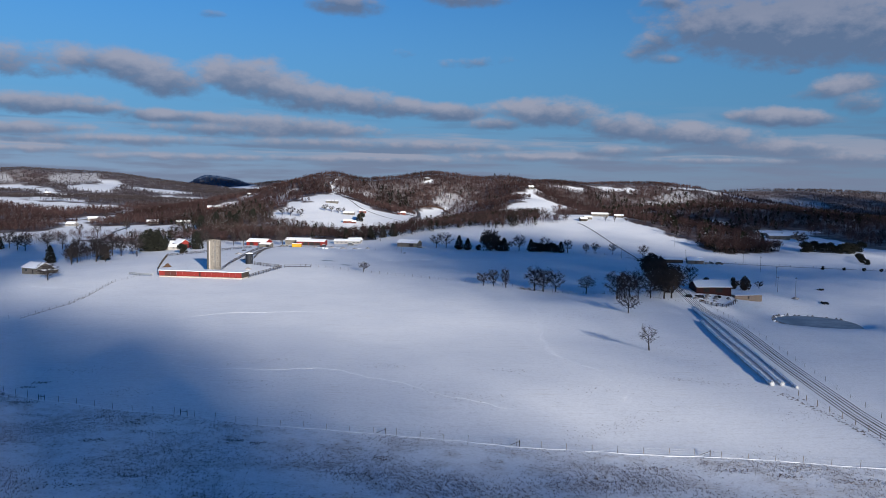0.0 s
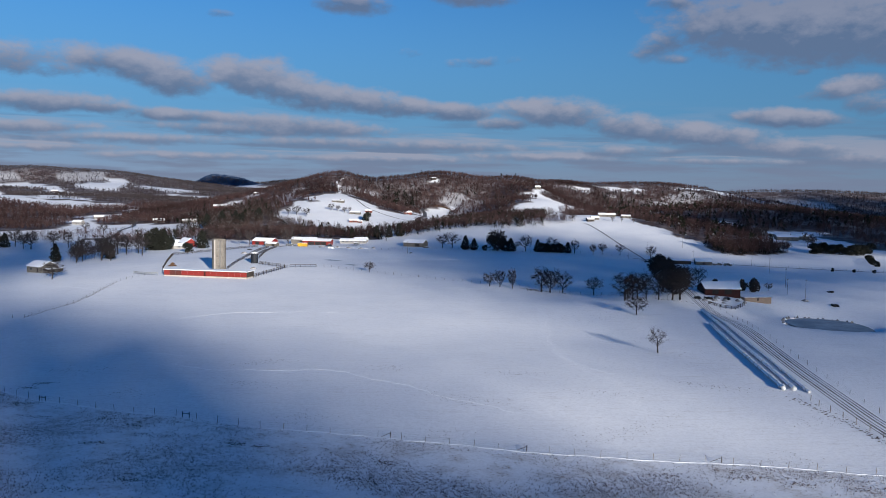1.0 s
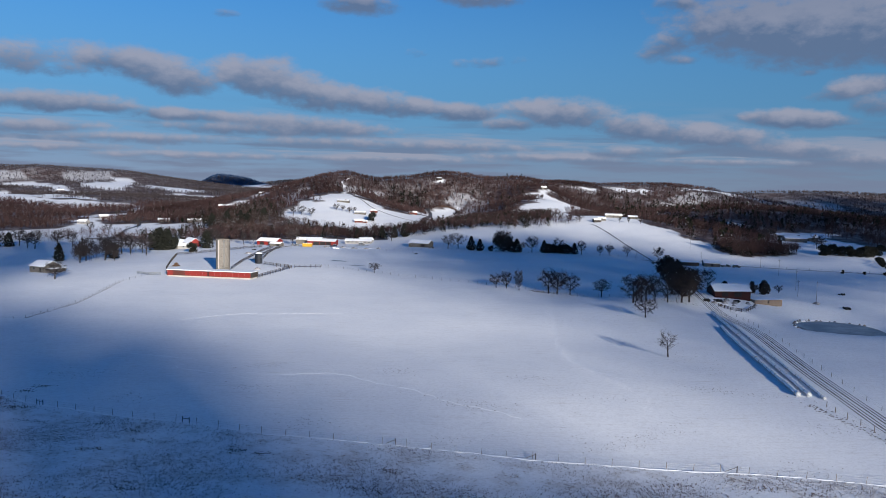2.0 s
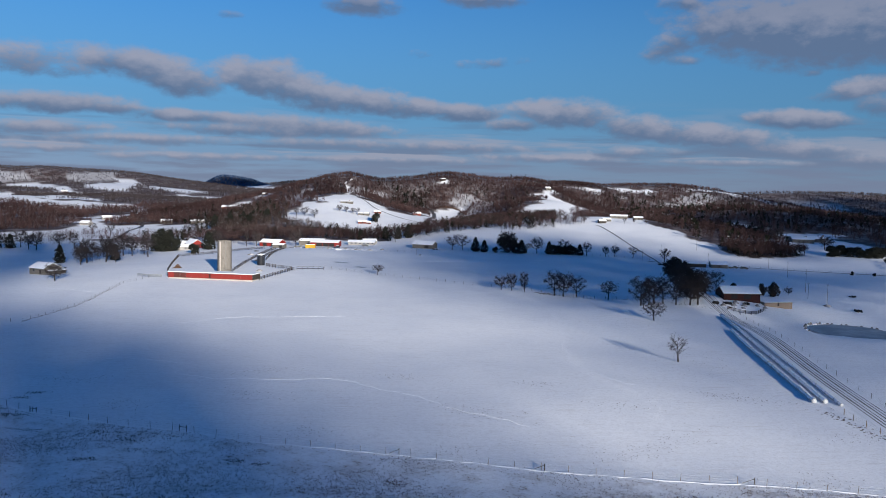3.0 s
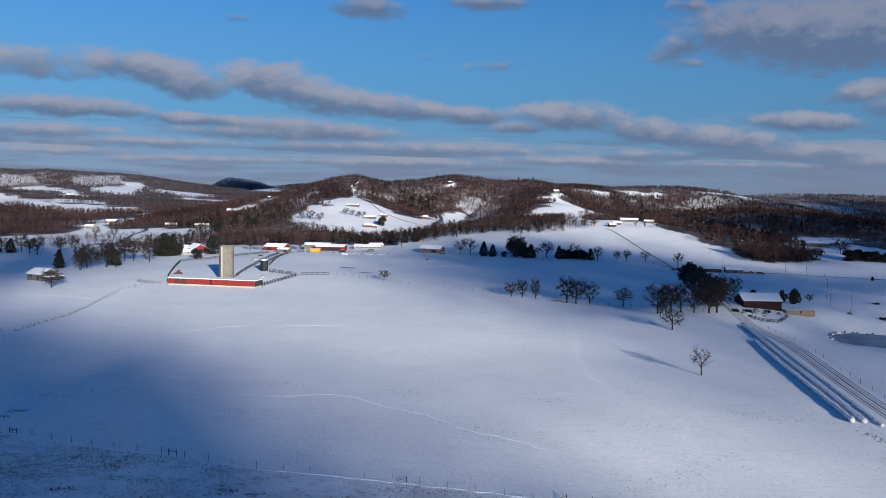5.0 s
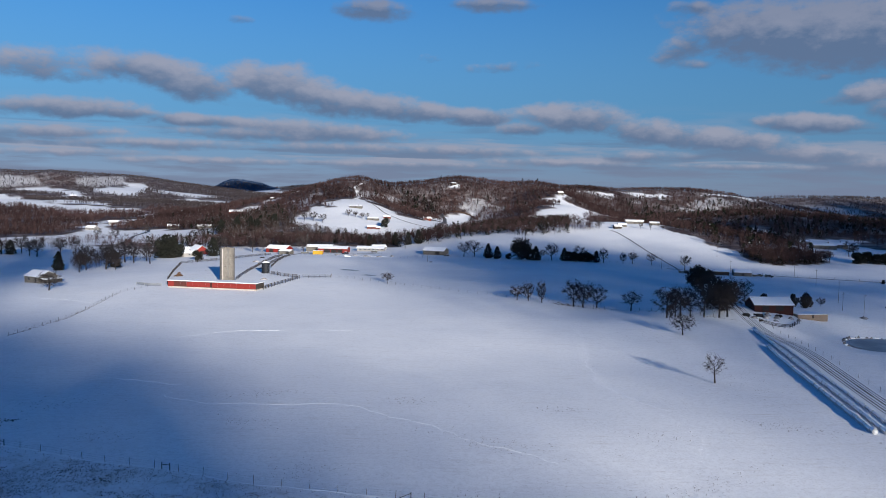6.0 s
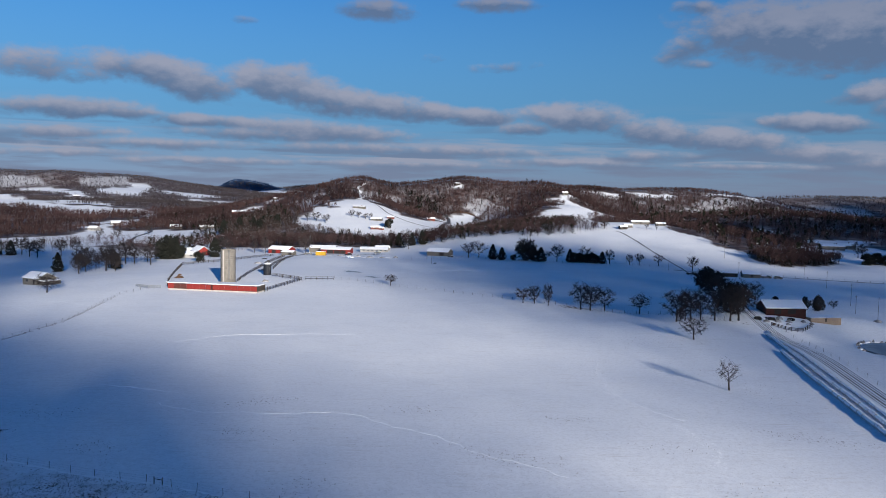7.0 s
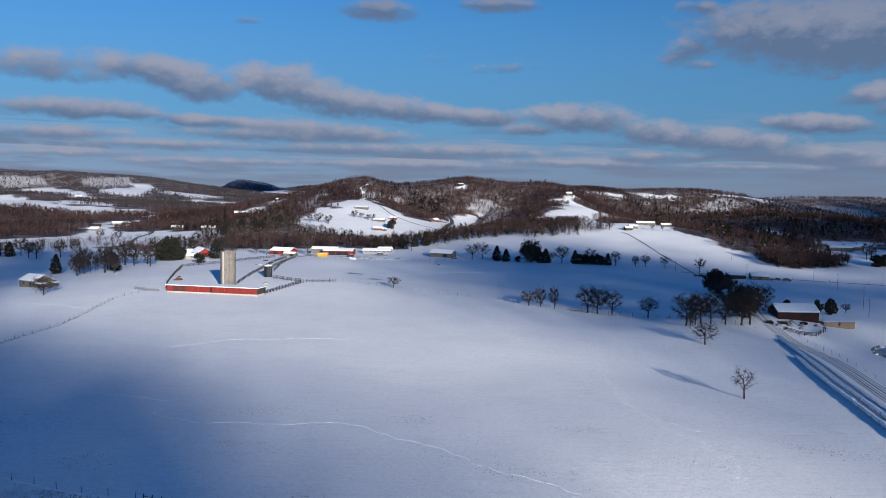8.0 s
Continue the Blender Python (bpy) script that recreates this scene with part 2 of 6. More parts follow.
BROWN_LEAVES = material("withered_oak_leaves", (0.030, 0.022, 0.018), 0.9, grain=0.4, scale=1.0, second=(0.018, 0.015, 0.014), seed_random=0.3)
WOODS = woods_material("winter_woods", (0.030, 0.018, 0.018), (0.118, 0.071, 0.069), 0.008)
DUSTED_WOODS = woods_material("snow_dusted_woods", (0.026, 0.018, 0.0165), (0.098, 0.066, 0.060), 0.07)
EVERGREENS = woods_material("cedar_woods", (0.009, 0.012, 0.008), (0.024, 0.025, 0.018), 0.03)
# bark of the far ridges, greyed and paled to carry the distance haze
HAZED_WOODS = woods_material("far_grey_woods", (0.046, 0.037, 0.040), (0.095, 0.078, 0.082), 0.01)
# the blue of haze and shade on the distant knob, put into the tree colour
BLUE_WOODS = woods_material("shaded_conifers", (0.055, 0.100, 0.20), (0.068, 0.118, 0.23), 0.0)
CLOUD = material("cloud_vapour", (0.85, 0.86, 0.88), 1.0, grain=0.05)
CAR_DARK = material("dark_car_paint", (0.02, 0.021, 0.025), 0.3, grain=0.05, spec=0.5)
RUBBER = material("black_rubber", (0.015, 0.015, 0.015), 0.9, grain=0.1)

# ---- the land ----
HILLS = [
    (-85, 400, 130, 80, 3.6),  # farm knoll
    (150, 285, 45, 35, -6.2),  # pond
    (45, 235, 60, 40, -1.7),  # dip
    (-40, 150, 70, 50, 0),  # near
    (110, 300, 60, 60, 3),  # right field
    (185, 750, 100, 90, 16.9),  # house hill
    (70, 680, 90, 80, 7.5),  # hill left
    (235, 640, 70, 90, 8.3),  # hill right
    (-70, 925, 90, 115, 29.3),  # snow A
    (-85, 1110, 80, 110, 39),  # A
    (-190, 1080, 100, 110, 21.5),  # A left
    (55, 1190, 90, 120, 49.3),  # B
    (165, 1220, 110, 120, 31.3),  # B2
    (170, 980, 70, 90, 26.8),  # white B
    (310, 1330, 140, 150, 38.8),  # C
    (480, 1420, 140, 170, 39.1),  # C2
    (420, 960, 170, 150, 24.3),  # R slope
    (560, 1280, 160, 130, 19.7),  # stripe
    (1080, 2000, 500, 250, 40.6),  # D
    (-1250, 2600, 450, 300, 50.7),  # L ridge
    (-880, 2850, 350, 350, 35.9),  # L ridge2
    (-750, 2150, 300, 250, 21.2),  # L mid
    (-600, 1450, 350, 250, 18.2),  # L near
    (-1320, 2480, 120, 150, 20),
    (-1060, 2430, 105, 130, 22.6),
    (-830, 2620, 120, 150, 5.6),
    (-600, 2520, 110, 140, 6),
    (-1200, 1980, 140, 90, 13),
    (-900, 1880, 110, 80, 11),
    (900, 1900, 160, 120, 10.4),
    (-1060, 3100, 150, 200, 18),
    (-945, 4300, 85, 150, 54.6),
    (-815, 4300, 100, 150, 44.9),  # blue
    (-250, 3900, 450, 250, 31.8),  # far ridge
    (-30, 790, 120, 60, 5.2),  # valley C
    (120, 850, 100, 60, 7.6),  # valley R
    (-380, 800, 200, 150, -5.4),  # left low
    (35, 125, 60, 32, -2),  # nearR
    (-230, 460, 90, 120, -3.2),  # left edge
    (-60, 500, 130, 60, 2),  # farm back
    (197, 1100, 55, 60, 24.5),  # white B top
    (130, 315, 22, 18, 2.8),  # right mound
    (72, 322, 22, 22, -2),  # dipB
    (-55, 1095, 38, 70, 6.3),  # crests and saddles of the skyline
    (-8, 1150, 34, 70, 9.1),
    (-72, 1095, 30, 70, 3.2),
    (188, 1240, 50, 80, 11.1),
    (262, 1300, 50, 90, 8.9),
    (120, 1200, 45, 80, -1.4),
    (-700, 4600, 170, 180, 30),
    (-540, 2750, 140, 400, -13),  # valley before the far knob
    (-480, 3900, 180, 250, 14.9),
    (1360, 2300, 160, 200, 14.4),
    (930, 2110, 110, 150, -11.9),
    (-1000, 2820, 120, 200, -2.7),
    (-760, 2780, 130, 200, -9.9),
    (600, 1425, 60, 120, -3.3),
    (545, 1270, 80, 50, 4.0),
    (650, 1330, 90, 60, 4.0),
    (-1180, 2800, 120, 200, -1),
]


def height(x, y):
    s = np.clip((y - 1300) / 1700, 0, 1)
    z = 14 + 26 * s * s * (3 - 2 * s)
    for cx, cy, rx, ry, h in HILLS:
        z = z + h * np.exp(-((x - cx) / rx) ** 2 - ((y - cy) / ry) ** 2)
    # pond basin
    e = np.sqrt(((x - 153.5) / 12.4) ** 2 + ((y - 274.0) / 17.0) ** 2)
    k = np.clip((1.25 - e) / 0.3, 0, 1)
    z = z + (9.9 - z) * k * k * (3 - 2 * k)
    # gentle swells of the pasture
    z = z + 0.10 * np.sin(x * 0.071 + 1.3 * np.sin(y * 0.031)) + 0.08 * np.sin(y * 0.053 + x * 0.021)
    return z


def hgt(x, y):
    return float(height(np.float64(x), np.float64(y)))


def inside(px, py, poly):
    """Which of the points lie in the polygon."""
    reach = np.where(py > 880, 9.0, 3.5)
    wx = np.sin(py * 0.083 + 1.7 * np.sin(px * 0.041)) + 0.6 * np.sin(px * 0.19 + py * 0.13)
    wy = np.sin(px * 0.077 + 1.3 * np.sin(py * 0.052)) + 0.6 * np.sin(py * 0.17 - px * 0.11)
    px, py = px + reach * wx, py + reach * wy
    hit = np.zeros(px.shape, bool)
    for (x0, y0), (x1, y1) in zip(poly, poly[1:] + poly[:1]):
        cross = ((y0 > py) != (y1 > py)) & (px < (x1 - x0) * (py - y0) / (y1 - y0 + 1e-9) + x0)
        hit ^= cross
    return hit


WOOD_HILL = [(-330, 900), (-210, 880), (-125, 838), (-105, 880), (-76, 925), (-68, 985), (-48, 975), (-24, 890), (-8, 872), (20, 905), (30, 1020), (42, 1046),
             (78, 1046), (76, 812), (108, 815), (150, 945), (170, 1020), (190, 1090), (197, 1106), (203, 1088), (212, 1040), (232, 1000), (262, 985), (300, 1000), (320, 1230), (300, 1400), (-120, 1400), (-330, 1150)]
WOOD_RIGHT = [(224, 522), (224, 575), (221, 635), (212, 700), (225, 760), (235, 860), (280, 1000), (300, 1090), (320, 1240), (420, 1255), (560, 1230), (800, 1150), (900, 900), (560, 800),
              (430, 780), (380, 775), (340, 730), (300, 640), (272, 545), (262, 535)]
WOOD_BACK = [(260, 1235), (400, 1250), (560, 1226), (720, 1240), (760, 1520), (260, 1500)]
WOOD_EAST = [(396, 738), (402, 690), (386, 640), (372, 600), (382, 575), (460, 560), (800, 700), (900, 900), (560, 800), (430, 780)]
THICKET_SHED = [(-176, 437), (-157, 430), (-156, 468), (-156, 492), (-168, 520), (-186, 520), (-180, 480)]
THICKET_BARN = [(-160, 590), (-132, 580), (-128, 640), (-150, 690), (-185, 690), (-205, 650), (-190, 610)]
BRUSH_CREST = [(128, 680), (150, 682), (164, 690), (160, 712), (134, 706)]
BRUSH_B = [(178, 850), (215, 838), (262, 900), (252, 965), (205, 935)]
WOOD_TIP = [(219, 516), (240, 522), (264, 534), (276, 548), (262, 562), (226, 556)]
BELT_CREEK = [(-262, 548), (-236, 585), (-238, 640), (-228, 690), (-240, 745), (-262, 745), (-255, 690), (-270, 640), (-300, 640), (-330, 660), (-340, 620)]
WOOD_FAR_RIGHT = [(560, 1230), (800, 1150), (1100, 1200), (1500, 1700), (900, 1750), (560, 1640), (700, 1330)]
BELT_FARM = [(-165, 640), (-130, 600), (-95, 622), (-40, 640), (5, 632), (30, 650), (10, 668), (-70, 672), (-110, 700), (-150, 700)]
BELT_VALLEY = [(4, 645), (33, 662), (46, 664), (70, 664), (92, 669), (115, 674), (128, 684), (140, 720), (150, 790), (165, 850), (120, 815), (60, 795), (20, 740), (-5, 690)]
WOOD_BROWN = [(-700, 1290), (-619, 1287), (-569, 1280), (-499, 1203), (-458, 1201), (-437, 1250), (-392, 1220), (-338, 1078), (-382, 1053), (-360, 934), (-339, 878), (-337, 831), (-356, 790), (-390, 733), (-520, 850)]
WOOD_LEFT_MID = [(-402, 1252), (-381, 1353), (-206, 1053), (-178, 956), (-183, 918), (-237, 990), (-278, 1062), (-341, 1118)]
LEFT_WOODS = [(-185, 1055), (-206, 1050), (-345, 1240), (-400, 1265), (-560, 1300), (-760, 1400), (-1050, 1960), (-150, 1960), (-130, 1400)]
RIDGE_LEFT = [(-1050, 1960), (-1500, 2700), (-1700, 3150), (-300, 3150), (-130, 2500), (-130, 1960)]
PINES = [(-13, 1062), (1, 1105), (32, 1100), (38, 1058), (16, 1026), (-9, 1005)]
BRUSH_VALLEY = [(-228, 695), (-195, 655), (-175, 591), (-195, 598), (-235, 640)]
RIDGE_RIGHT = [(560, 1640), (900, 1750), (1500, 1700), (2000, 1900), (1900, 2400), (900, 2300), (500, 1900)]
BLUE_HILL = [(-1090, 4180), (-900, 4060), (-700, 4120), (-630, 4300), (-720, 4420), (-1060, 4420)]
BELT_DARK = [(-79, 756), (-57, 745), (-30, 707), (-8, 670), (-6, 618), (-30, 622), (-68, 664)]
BELT_BROWN = [(-138, 632), (-180, 800), (-153, 824), (-112, 772), (-79, 756), (-66, 645)]
WOOD_VALLEY_LEFT = [(-172, 955), (-144, 940), (-117, 848), (-108, 785), (-150, 790), (-185, 820), (-190, 900)]
WOOD_ROUND_HOUSES = [(-244, 955), (-225, 985), (-180, 950), (-158, 830), (-179, 780), (-165, 700), (-192, 735), (-215, 850)]
BRUSH_MEADOW = [(-116, 762), (-62, 740), (-58, 752), (-112, 795)]
FAR_WEST = [(-980, 4440), (-540, 4440), (-540, 4760), (-980, 4760)]
FAR_RIDGE = [(-600, 3700), (-100, 3500), (400, 3600), (500, 4200), (-600, 4150)]
BELT_LEFT = [(-245, 560), (-290, 650), (-240, 690), (-214, 640)]
STANDS = [WOOD_EAST, BRUSH_B, WOOD_FAR_RIGHT, WOOD_HILL, WOOD_RIGHT, WOOD_BACK, WOOD_BROWN, WOOD_LEFT_MID, LEFT_WOODS, RIDGE_LEFT, RIDGE_RIGHT,
          BLUE_HILL, FAR_RIDGE, FAR_WEST, BELT_DARK, BELT_BROWN, WOOD_VALLEY_LEFT, BRUSH_VALLEY]
# open snow inside the woods: middle and half axes, then fields by their corners
CLEARINGS = [(348, 825, 16, 22), (-65, 1020, 3, 22), (-176, 1046, 9, 18), (-196, 1005, 15, 22), (60, 1144, 7, 9)]
FIELDS = [
    [(-895, 2306), (-840, 2211), (-827, 2362), (-831, 2429), (-851, 2492), (-846, 2510), (-811, 2481), (-785, 2469), (-696, 2181), (-667, 2001), (-696, 1991), (-775, 2058)],
    [(-1050, 2202), (-1027, 2249), (-984, 2269), (-922, 2193), (-837, 2076), (-796, 2021), (-778, 1974), (-781, 1905), (-840, 2000), (-911, 2055), (-1022, 2144)],
    [(-825, 1856), (-779, 1933), (-699, 1944), (-640, 1860), (-660, 1800), (-760, 1800)],
    [(-600, 1460), (-535, 1420), (-470, 1330), (-560, 1345), (-640, 1400)],
    [(-1012, 1936), (-847, 1817), (-617, 1387), (-548, 1321), (-406, 1290), (-389, 1222), (-450, 1180), (-486, 1172), (-556, 1252), (-673, 1293)],
    [(-560, 1957), (-506, 1978), (-421, 1958), (-368, 1702), (-400, 1690), (-447, 1800), (-540, 1890)],
    [(-738, 2357), (-657, 2269), (-543, 2242), (-500, 2075), (-534, 2034), (-584, 2066), (-647, 2112)],
    [(262, 1262), (290, 1270), (312, 1250), (308, 1226), (290, 1228), (272, 1238)],
    [(330, 1302), (361, 1306), (390, 1286), (392, 1264), (375, 1252), (350, 1270)],
    [(448, 1278), (480, 1310), (540, 1330), (640, 1345), (900, 1845), (880, 1830), (700, 1350), (600, 1285), (506, 1245), (522, 1290), (480, 1282)],
]
# slopes where the wood stands thin and the snow shows
THIN = [
    [(66, 1103), (98, 1119), (122, 1052), (112, 930), (99, 828), (80, 830), (78, 1040)],
    [(-129, 888), (-144, 989), (-128, 1024), (-110, 988), (-104, 881)],
    [(-66, 1037), (-43, 1068), (-17, 1065), (-37, 1011), (-50, 1003)],
    [(-1190, 2464), (-1066, 2369), (-1030, 2290), (-1120, 2280), (-1250, 2400)],
    [(-964, 2350), (-973, 2451), (-919, 2648), (-849, 2480), (-839, 2374), (-877, 2285)],
    [(427, 1248), (474, 1278), (493, 1257), (461, 1186), (407, 1165), (368, 1172)],
    [(547, 1256), (880, 1810), (991, 1766), (932, 1671), (640, 1220)],
    [(232, 1000), (262, 985), (300, 1000), (300, 1120), (262, 1090)],
    [(480, 1030), (560, 1090), (640, 1120), (560, 1040)],
]


def thin_wood(x, y):
    hit = np.zeros(np.shape(x), bool)
    for poly in THIN:
        hit |= inside(x, y, poly)
    return hit


def open_snow(x, y):
    hit = np.zeros(np.shape(x), bool)
    for ex, ey, ax, ay in CLEARINGS:
        hit |= ((x - ex) / ax) ** 2 + ((y - ey) / ay) ** 2 < 1
    for poly in FIELDS:
        hit |= inside(x, y, poly)
    return hit


FENCE_NEAR = [(-120, 192), (-95, 180), (-77.8, 168.5), (-66.8, 160.5), (-48.4, 153), (-37, 150), (-22.7, 145), (0.5, 140.8), (23.2, 134.8), (40, 131.0), (53, 129), (66, 125.5), (79, 121), (86, 119)]


def mesh_object(name, verts, faces, mat, parent=None, smooth=False):
    me = bpy.data.meshes.new(name)
    me.from_pydata([tuple(v) for v in verts], [], [tuple(f) for f in faces])
    me.materials.append(mat)
    if smooth:
        me.polygons.foreach_set("use_smooth", [True] * len(me.polygons))
    ob = new(name, me)
    if parent:
        ob.parent = parent
    return ob


def build_ground():
    cx, cy = 0.0, 20.0
    bearings = np.radians(np.concatenate([np.arange(-42, 52, 0.26), np.arange(52, 318, 3.8)]))
    radii = np.concatenate([[0.02, 20.0], 36.0 * 1.0175 ** np.arange(0, 152), np.arange(508, 1600, 7.5), 1600 * 1.02 ** np.arange(0, 60)])
    b, r = np.meshgrid(bearings, radii)
    x, y = cx + r * np.sin(b), cy + r * np.cos(b)
    z = height(x, y)
    nb, nr = len(bearings), len(radii)
    verts = np.stack([x, y, z], -1).reshape(-1, 3)
    i = np.arange((nr - 1) * nb)
    row, col = i // nb, i % nb
    nxt = (col + 1) % nb
    faces = np.stack([row * nb + col, row * nb + nxt, (row + 1) * nb + nxt, (row + 1) * nb + col], -1)[:, ::-1]
    me = bpy.data.meshes.new("ground")
    me.vertices.add(len(verts))
    me.vertices.foreach_set("co", verts.ravel())
    me.loops.add(faces.size)
    me.loops.foreach_set("vertex_index", faces.ravel())
    me.polygons.add(len(faces))
    me.polygons.foreach_set("loop_start", np.arange(len(faces)) * 4)
    me.update(calc_edges=True)
    me.polygons.foreach_set("use_smooth", np.ones(len(faces), bool))
    px, py = verts[:, 0], verts[:, 1]
    woods = np.zeros(len(verts))
    for stand in STANDS:
        woods = np.maximum(woods, inside(px, py, stand))
    woods = np.where((py > 2000) & (np.abs(px) > 1500), 1.0, woods)
    woods = np.where(thin_wood(px, py), woods * 0.55, woods)
    woods = np.where(open_snow(px, py), 0.0, woods)
    fx, fy = np.array(FENCE_NEAR).T
    line = np.interp(px, fx, fy)
    weeds = np.clip((line - py) / 2.0, 0, 1) * (px < 95)
    mowed = np.clip((py - line) / 2.0, 0, 1) * (py < 420)
    col = np.stack([woods, weeds, mowed, np.ones(len(verts))], -1)
    att = me.attributes.new("cover", "FLOAT_COLOR", "POINT")
    att.data.foreach_set("color", col.ravel().astype(np.float32))
    me.materials.append(GROUND)
    ob = new("ground", me)
    return tagged(ob, "snow-covered rolling farmland with weedy pasture and wooded hills", "ground", kind="structure")


build_ground()


# ---- building blocks ----
def part(name, bm, mat, parent, label=""):
    """Links a bmesh as one mesh object under a thing or a part."""
    me = bpy.data.meshes.new(name)
    bmesh.ops.recalc_face_normals(bm, faces=bm.faces)
    bm.to_mesh(me)
    bm.free()
    me.materials.append(mat)
    ob = new(name, me)
    ob.parent = parent
    return tagged(ob, label)


def thing(name, x, y, turn=0.0, label="", category="", group="", sink=0.0, kind=""):
    ob = new(name)
    ob.matrix_basis = pose(x, y, hgt(x, y) - sink, 0, 0, turn)
    ob.empty_display_size = 0.5
    return tagged(ob, label, category, group, kind)


def box(bm, x0, y0, z0, x1, y1, z1):
    m = Matrix.LocRotScale(((x0 + x1) / 2, (y0 + y1) / 2, (z0 + z1) / 2), None, (abs(x1 - x0), abs(y1 - y0), abs(z1 - z0)))
    return bmesh.ops.create_cube(bm, size=1, matrix=m)["verts"]


def rod(bm, a, b, r0, r1=None, sides=6, caps=True):
    a, b = Vector(a), Vector(b)
    d = b - a
    m = Matrix.Translation((a + b) / 2) @ d.to_track_quat("Z", "Y").to_matrix().to_4x4()
    bmesh.ops.create_cone(bm, cap_ends=caps, segments=sides, radius1=r0, radius2=r0 if r1 is None else r1, depth=d.length, matrix=m)


def prism(bm, pts, x0, x1):
    """A profile in y and z drawn out along x."""
    a = [bm.verts.new((x0, y, z)) for y, z in pts]
    b = [bm.verts.new((x1, y, z)) for y, z in pts]
    bm.faces.new(a)
    bm.faces.new(b[::-1])
    for i in range(len(pts)):
        j = (i + 1) % len(pts)
        bm.faces.new((a[i], b[i], b[j], a[j]))


def gable(name, x, y, turn, length, depth, eaves, rise, wall, label, category="barn", roof=STEEL, windows=(), doors=(), over=0.4, snow=True, chimney=False, foundation=0.5, group=""):
    """A house or barn whose ridge runs along its own x. windows, doors: (side, along, width, height, sill), side f front, b back, l, r ends."""
    t = thing(name, x, y, turn, label, category, group)
    bm = bmesh.new()
    hd = depth / 2
    prism(bm, [(-hd, -foundation), (hd, -foundation), (hd, eaves), (0, eaves + rise), (-hd, eaves)], -length / 2, length / 2)
    body = part("wall", bm, wall, t)
    for side in (-1, 1):
        bm = bmesh.new()
        slope = rise / hd
        out = hd + over
        z_out = eaves - slope * over
        prism(bm, [(0, eaves + rise + 0.02), (side * out, z_out + 0.02), (side * out, z_out + 0.16), (0, eaves + rise + 0.16)], -length / 2 - over, length / 2 + over)
        panel = part("roof", bm, roof, t)
        if snow:
            bm = bmesh.new()
            q = out - 0.08
            prism(bm, [(0, eaves + rise + 0.165), (side * q, eaves + rise - slope * q + 0.165), (side * (q - 0.05), eaves + rise - slope * q + 0.30), (0, eaves + rise + 0.33)], -length / 2 - over + 0.1, length / 2 + over - 0.1)
            part("roof_snow", bm, SNOW, panel, "fresh snow cover")
    for kind, items, mat in (("window", windows, GLASS), ("door", doors, None)):
        for item in items:
            side, along, wd, ht, sill = item[:5]
            mat_ = item[5] if len(item) > 5 else (mat or DARK)
            bm = bmesh.new()
            e = 0.06
            if side in "fb":
                s = -1 if side == "f" else 1
                box(bm, along - wd / 2, s * (hd - 0.05), sill, along + wd / 2, s * (hd + e), sill + ht)
            else:
                s = -1 if side == "l" else 1
                box(bm, s * (length / 2 - 0.05), along - wd / 2, sill, s * (length / 2 + e), along + wd / 2, sill + ht)
            part(kind, bm, mat_, t)
    if chimney:
        bm = bmesh.new()
        box(bm, length * 0.2 - 0.4, -0.4, eaves, length * 0.2 + 0.4, 0.4, eaves + rise + 0.9)
        part("chimney", bm, BRICK_WALL, t)
    return t


def ribbon(name, pts, width, mat, label, lift=0.05, hump=0.0, category="", kind="structure", step=3.0, wobble=0.0, drift=0.0):
    """A strip that follows the land along a line; hump makes its middle stand proud."""
    pts = [Vector((*p, 0)) for p in pts]
    line = []
    for a, b in zip(pts, pts[1:]):
        n = max(1, int((b - a).length / step))
        line += [a.lerp(b, k / n) for k in range(n)]
    line.append(pts[-1])
    for _ in range(2):
        line = [line[0]] + [(a + b * 2 + c) / 4 for a, b, c in zip(line, line[1:], line[2:])] + [line[-1]]
    rng = random.Random(len(pts) * 7 + int(width * 10))
    bm = bmesh.new()
    rows = []
    for k, p in enumerate(line):
        d = (line[min(k + 1, len(line) - 1)] - line[max(k - 1, 0)]).normalized()
        side = Vector((d.y, -d.x, 0))
        j = 1 + wobble * rng.uniform(-1, 1)
        p = p + side * (drift * (math.sin(k * 0.9) * rng.random() + math.sin(k * 0.23)))
        row = []
        for s, up in ((-0.5, 0), (-0.25, 0.75), (0, 1), (0.25, 0.75), (0.5, 0)):
            q = p + side * (s * width * j)
            edge = -0.15 if abs(s) == 0.5 and hump else 0.0
            row.append(bm.verts.new((q.x, q.y, hgt(q.x, q.y) + lift + hump * up * j + edge)))
        rows.append(row)
    for a, b in zip(rows, rows[1:]):
        for i in range(4):
            f = bm.faces.new((a[i], a[i + 1], b[i + 1], b[i]))
            f.smooth = True
    ob = part(name, bm, mat, None, label)
    return tagged(ob, label, category or name.split("_")[0], kind=kind)


def along(pts, gap):
    out, carry = [], 0.0
    for (x0, y0), (x1, y1) in zip(pts, pts[1:]):
        seg = math.hypot(x1 - x0, y1 - y0)
        d = carry
        while d < seg:
            out.append((x0 + (x1 - x0) * d / seg, y0 + (y1 - y0) * d / seg))
            d += gap
        carry = d - seg
    return out


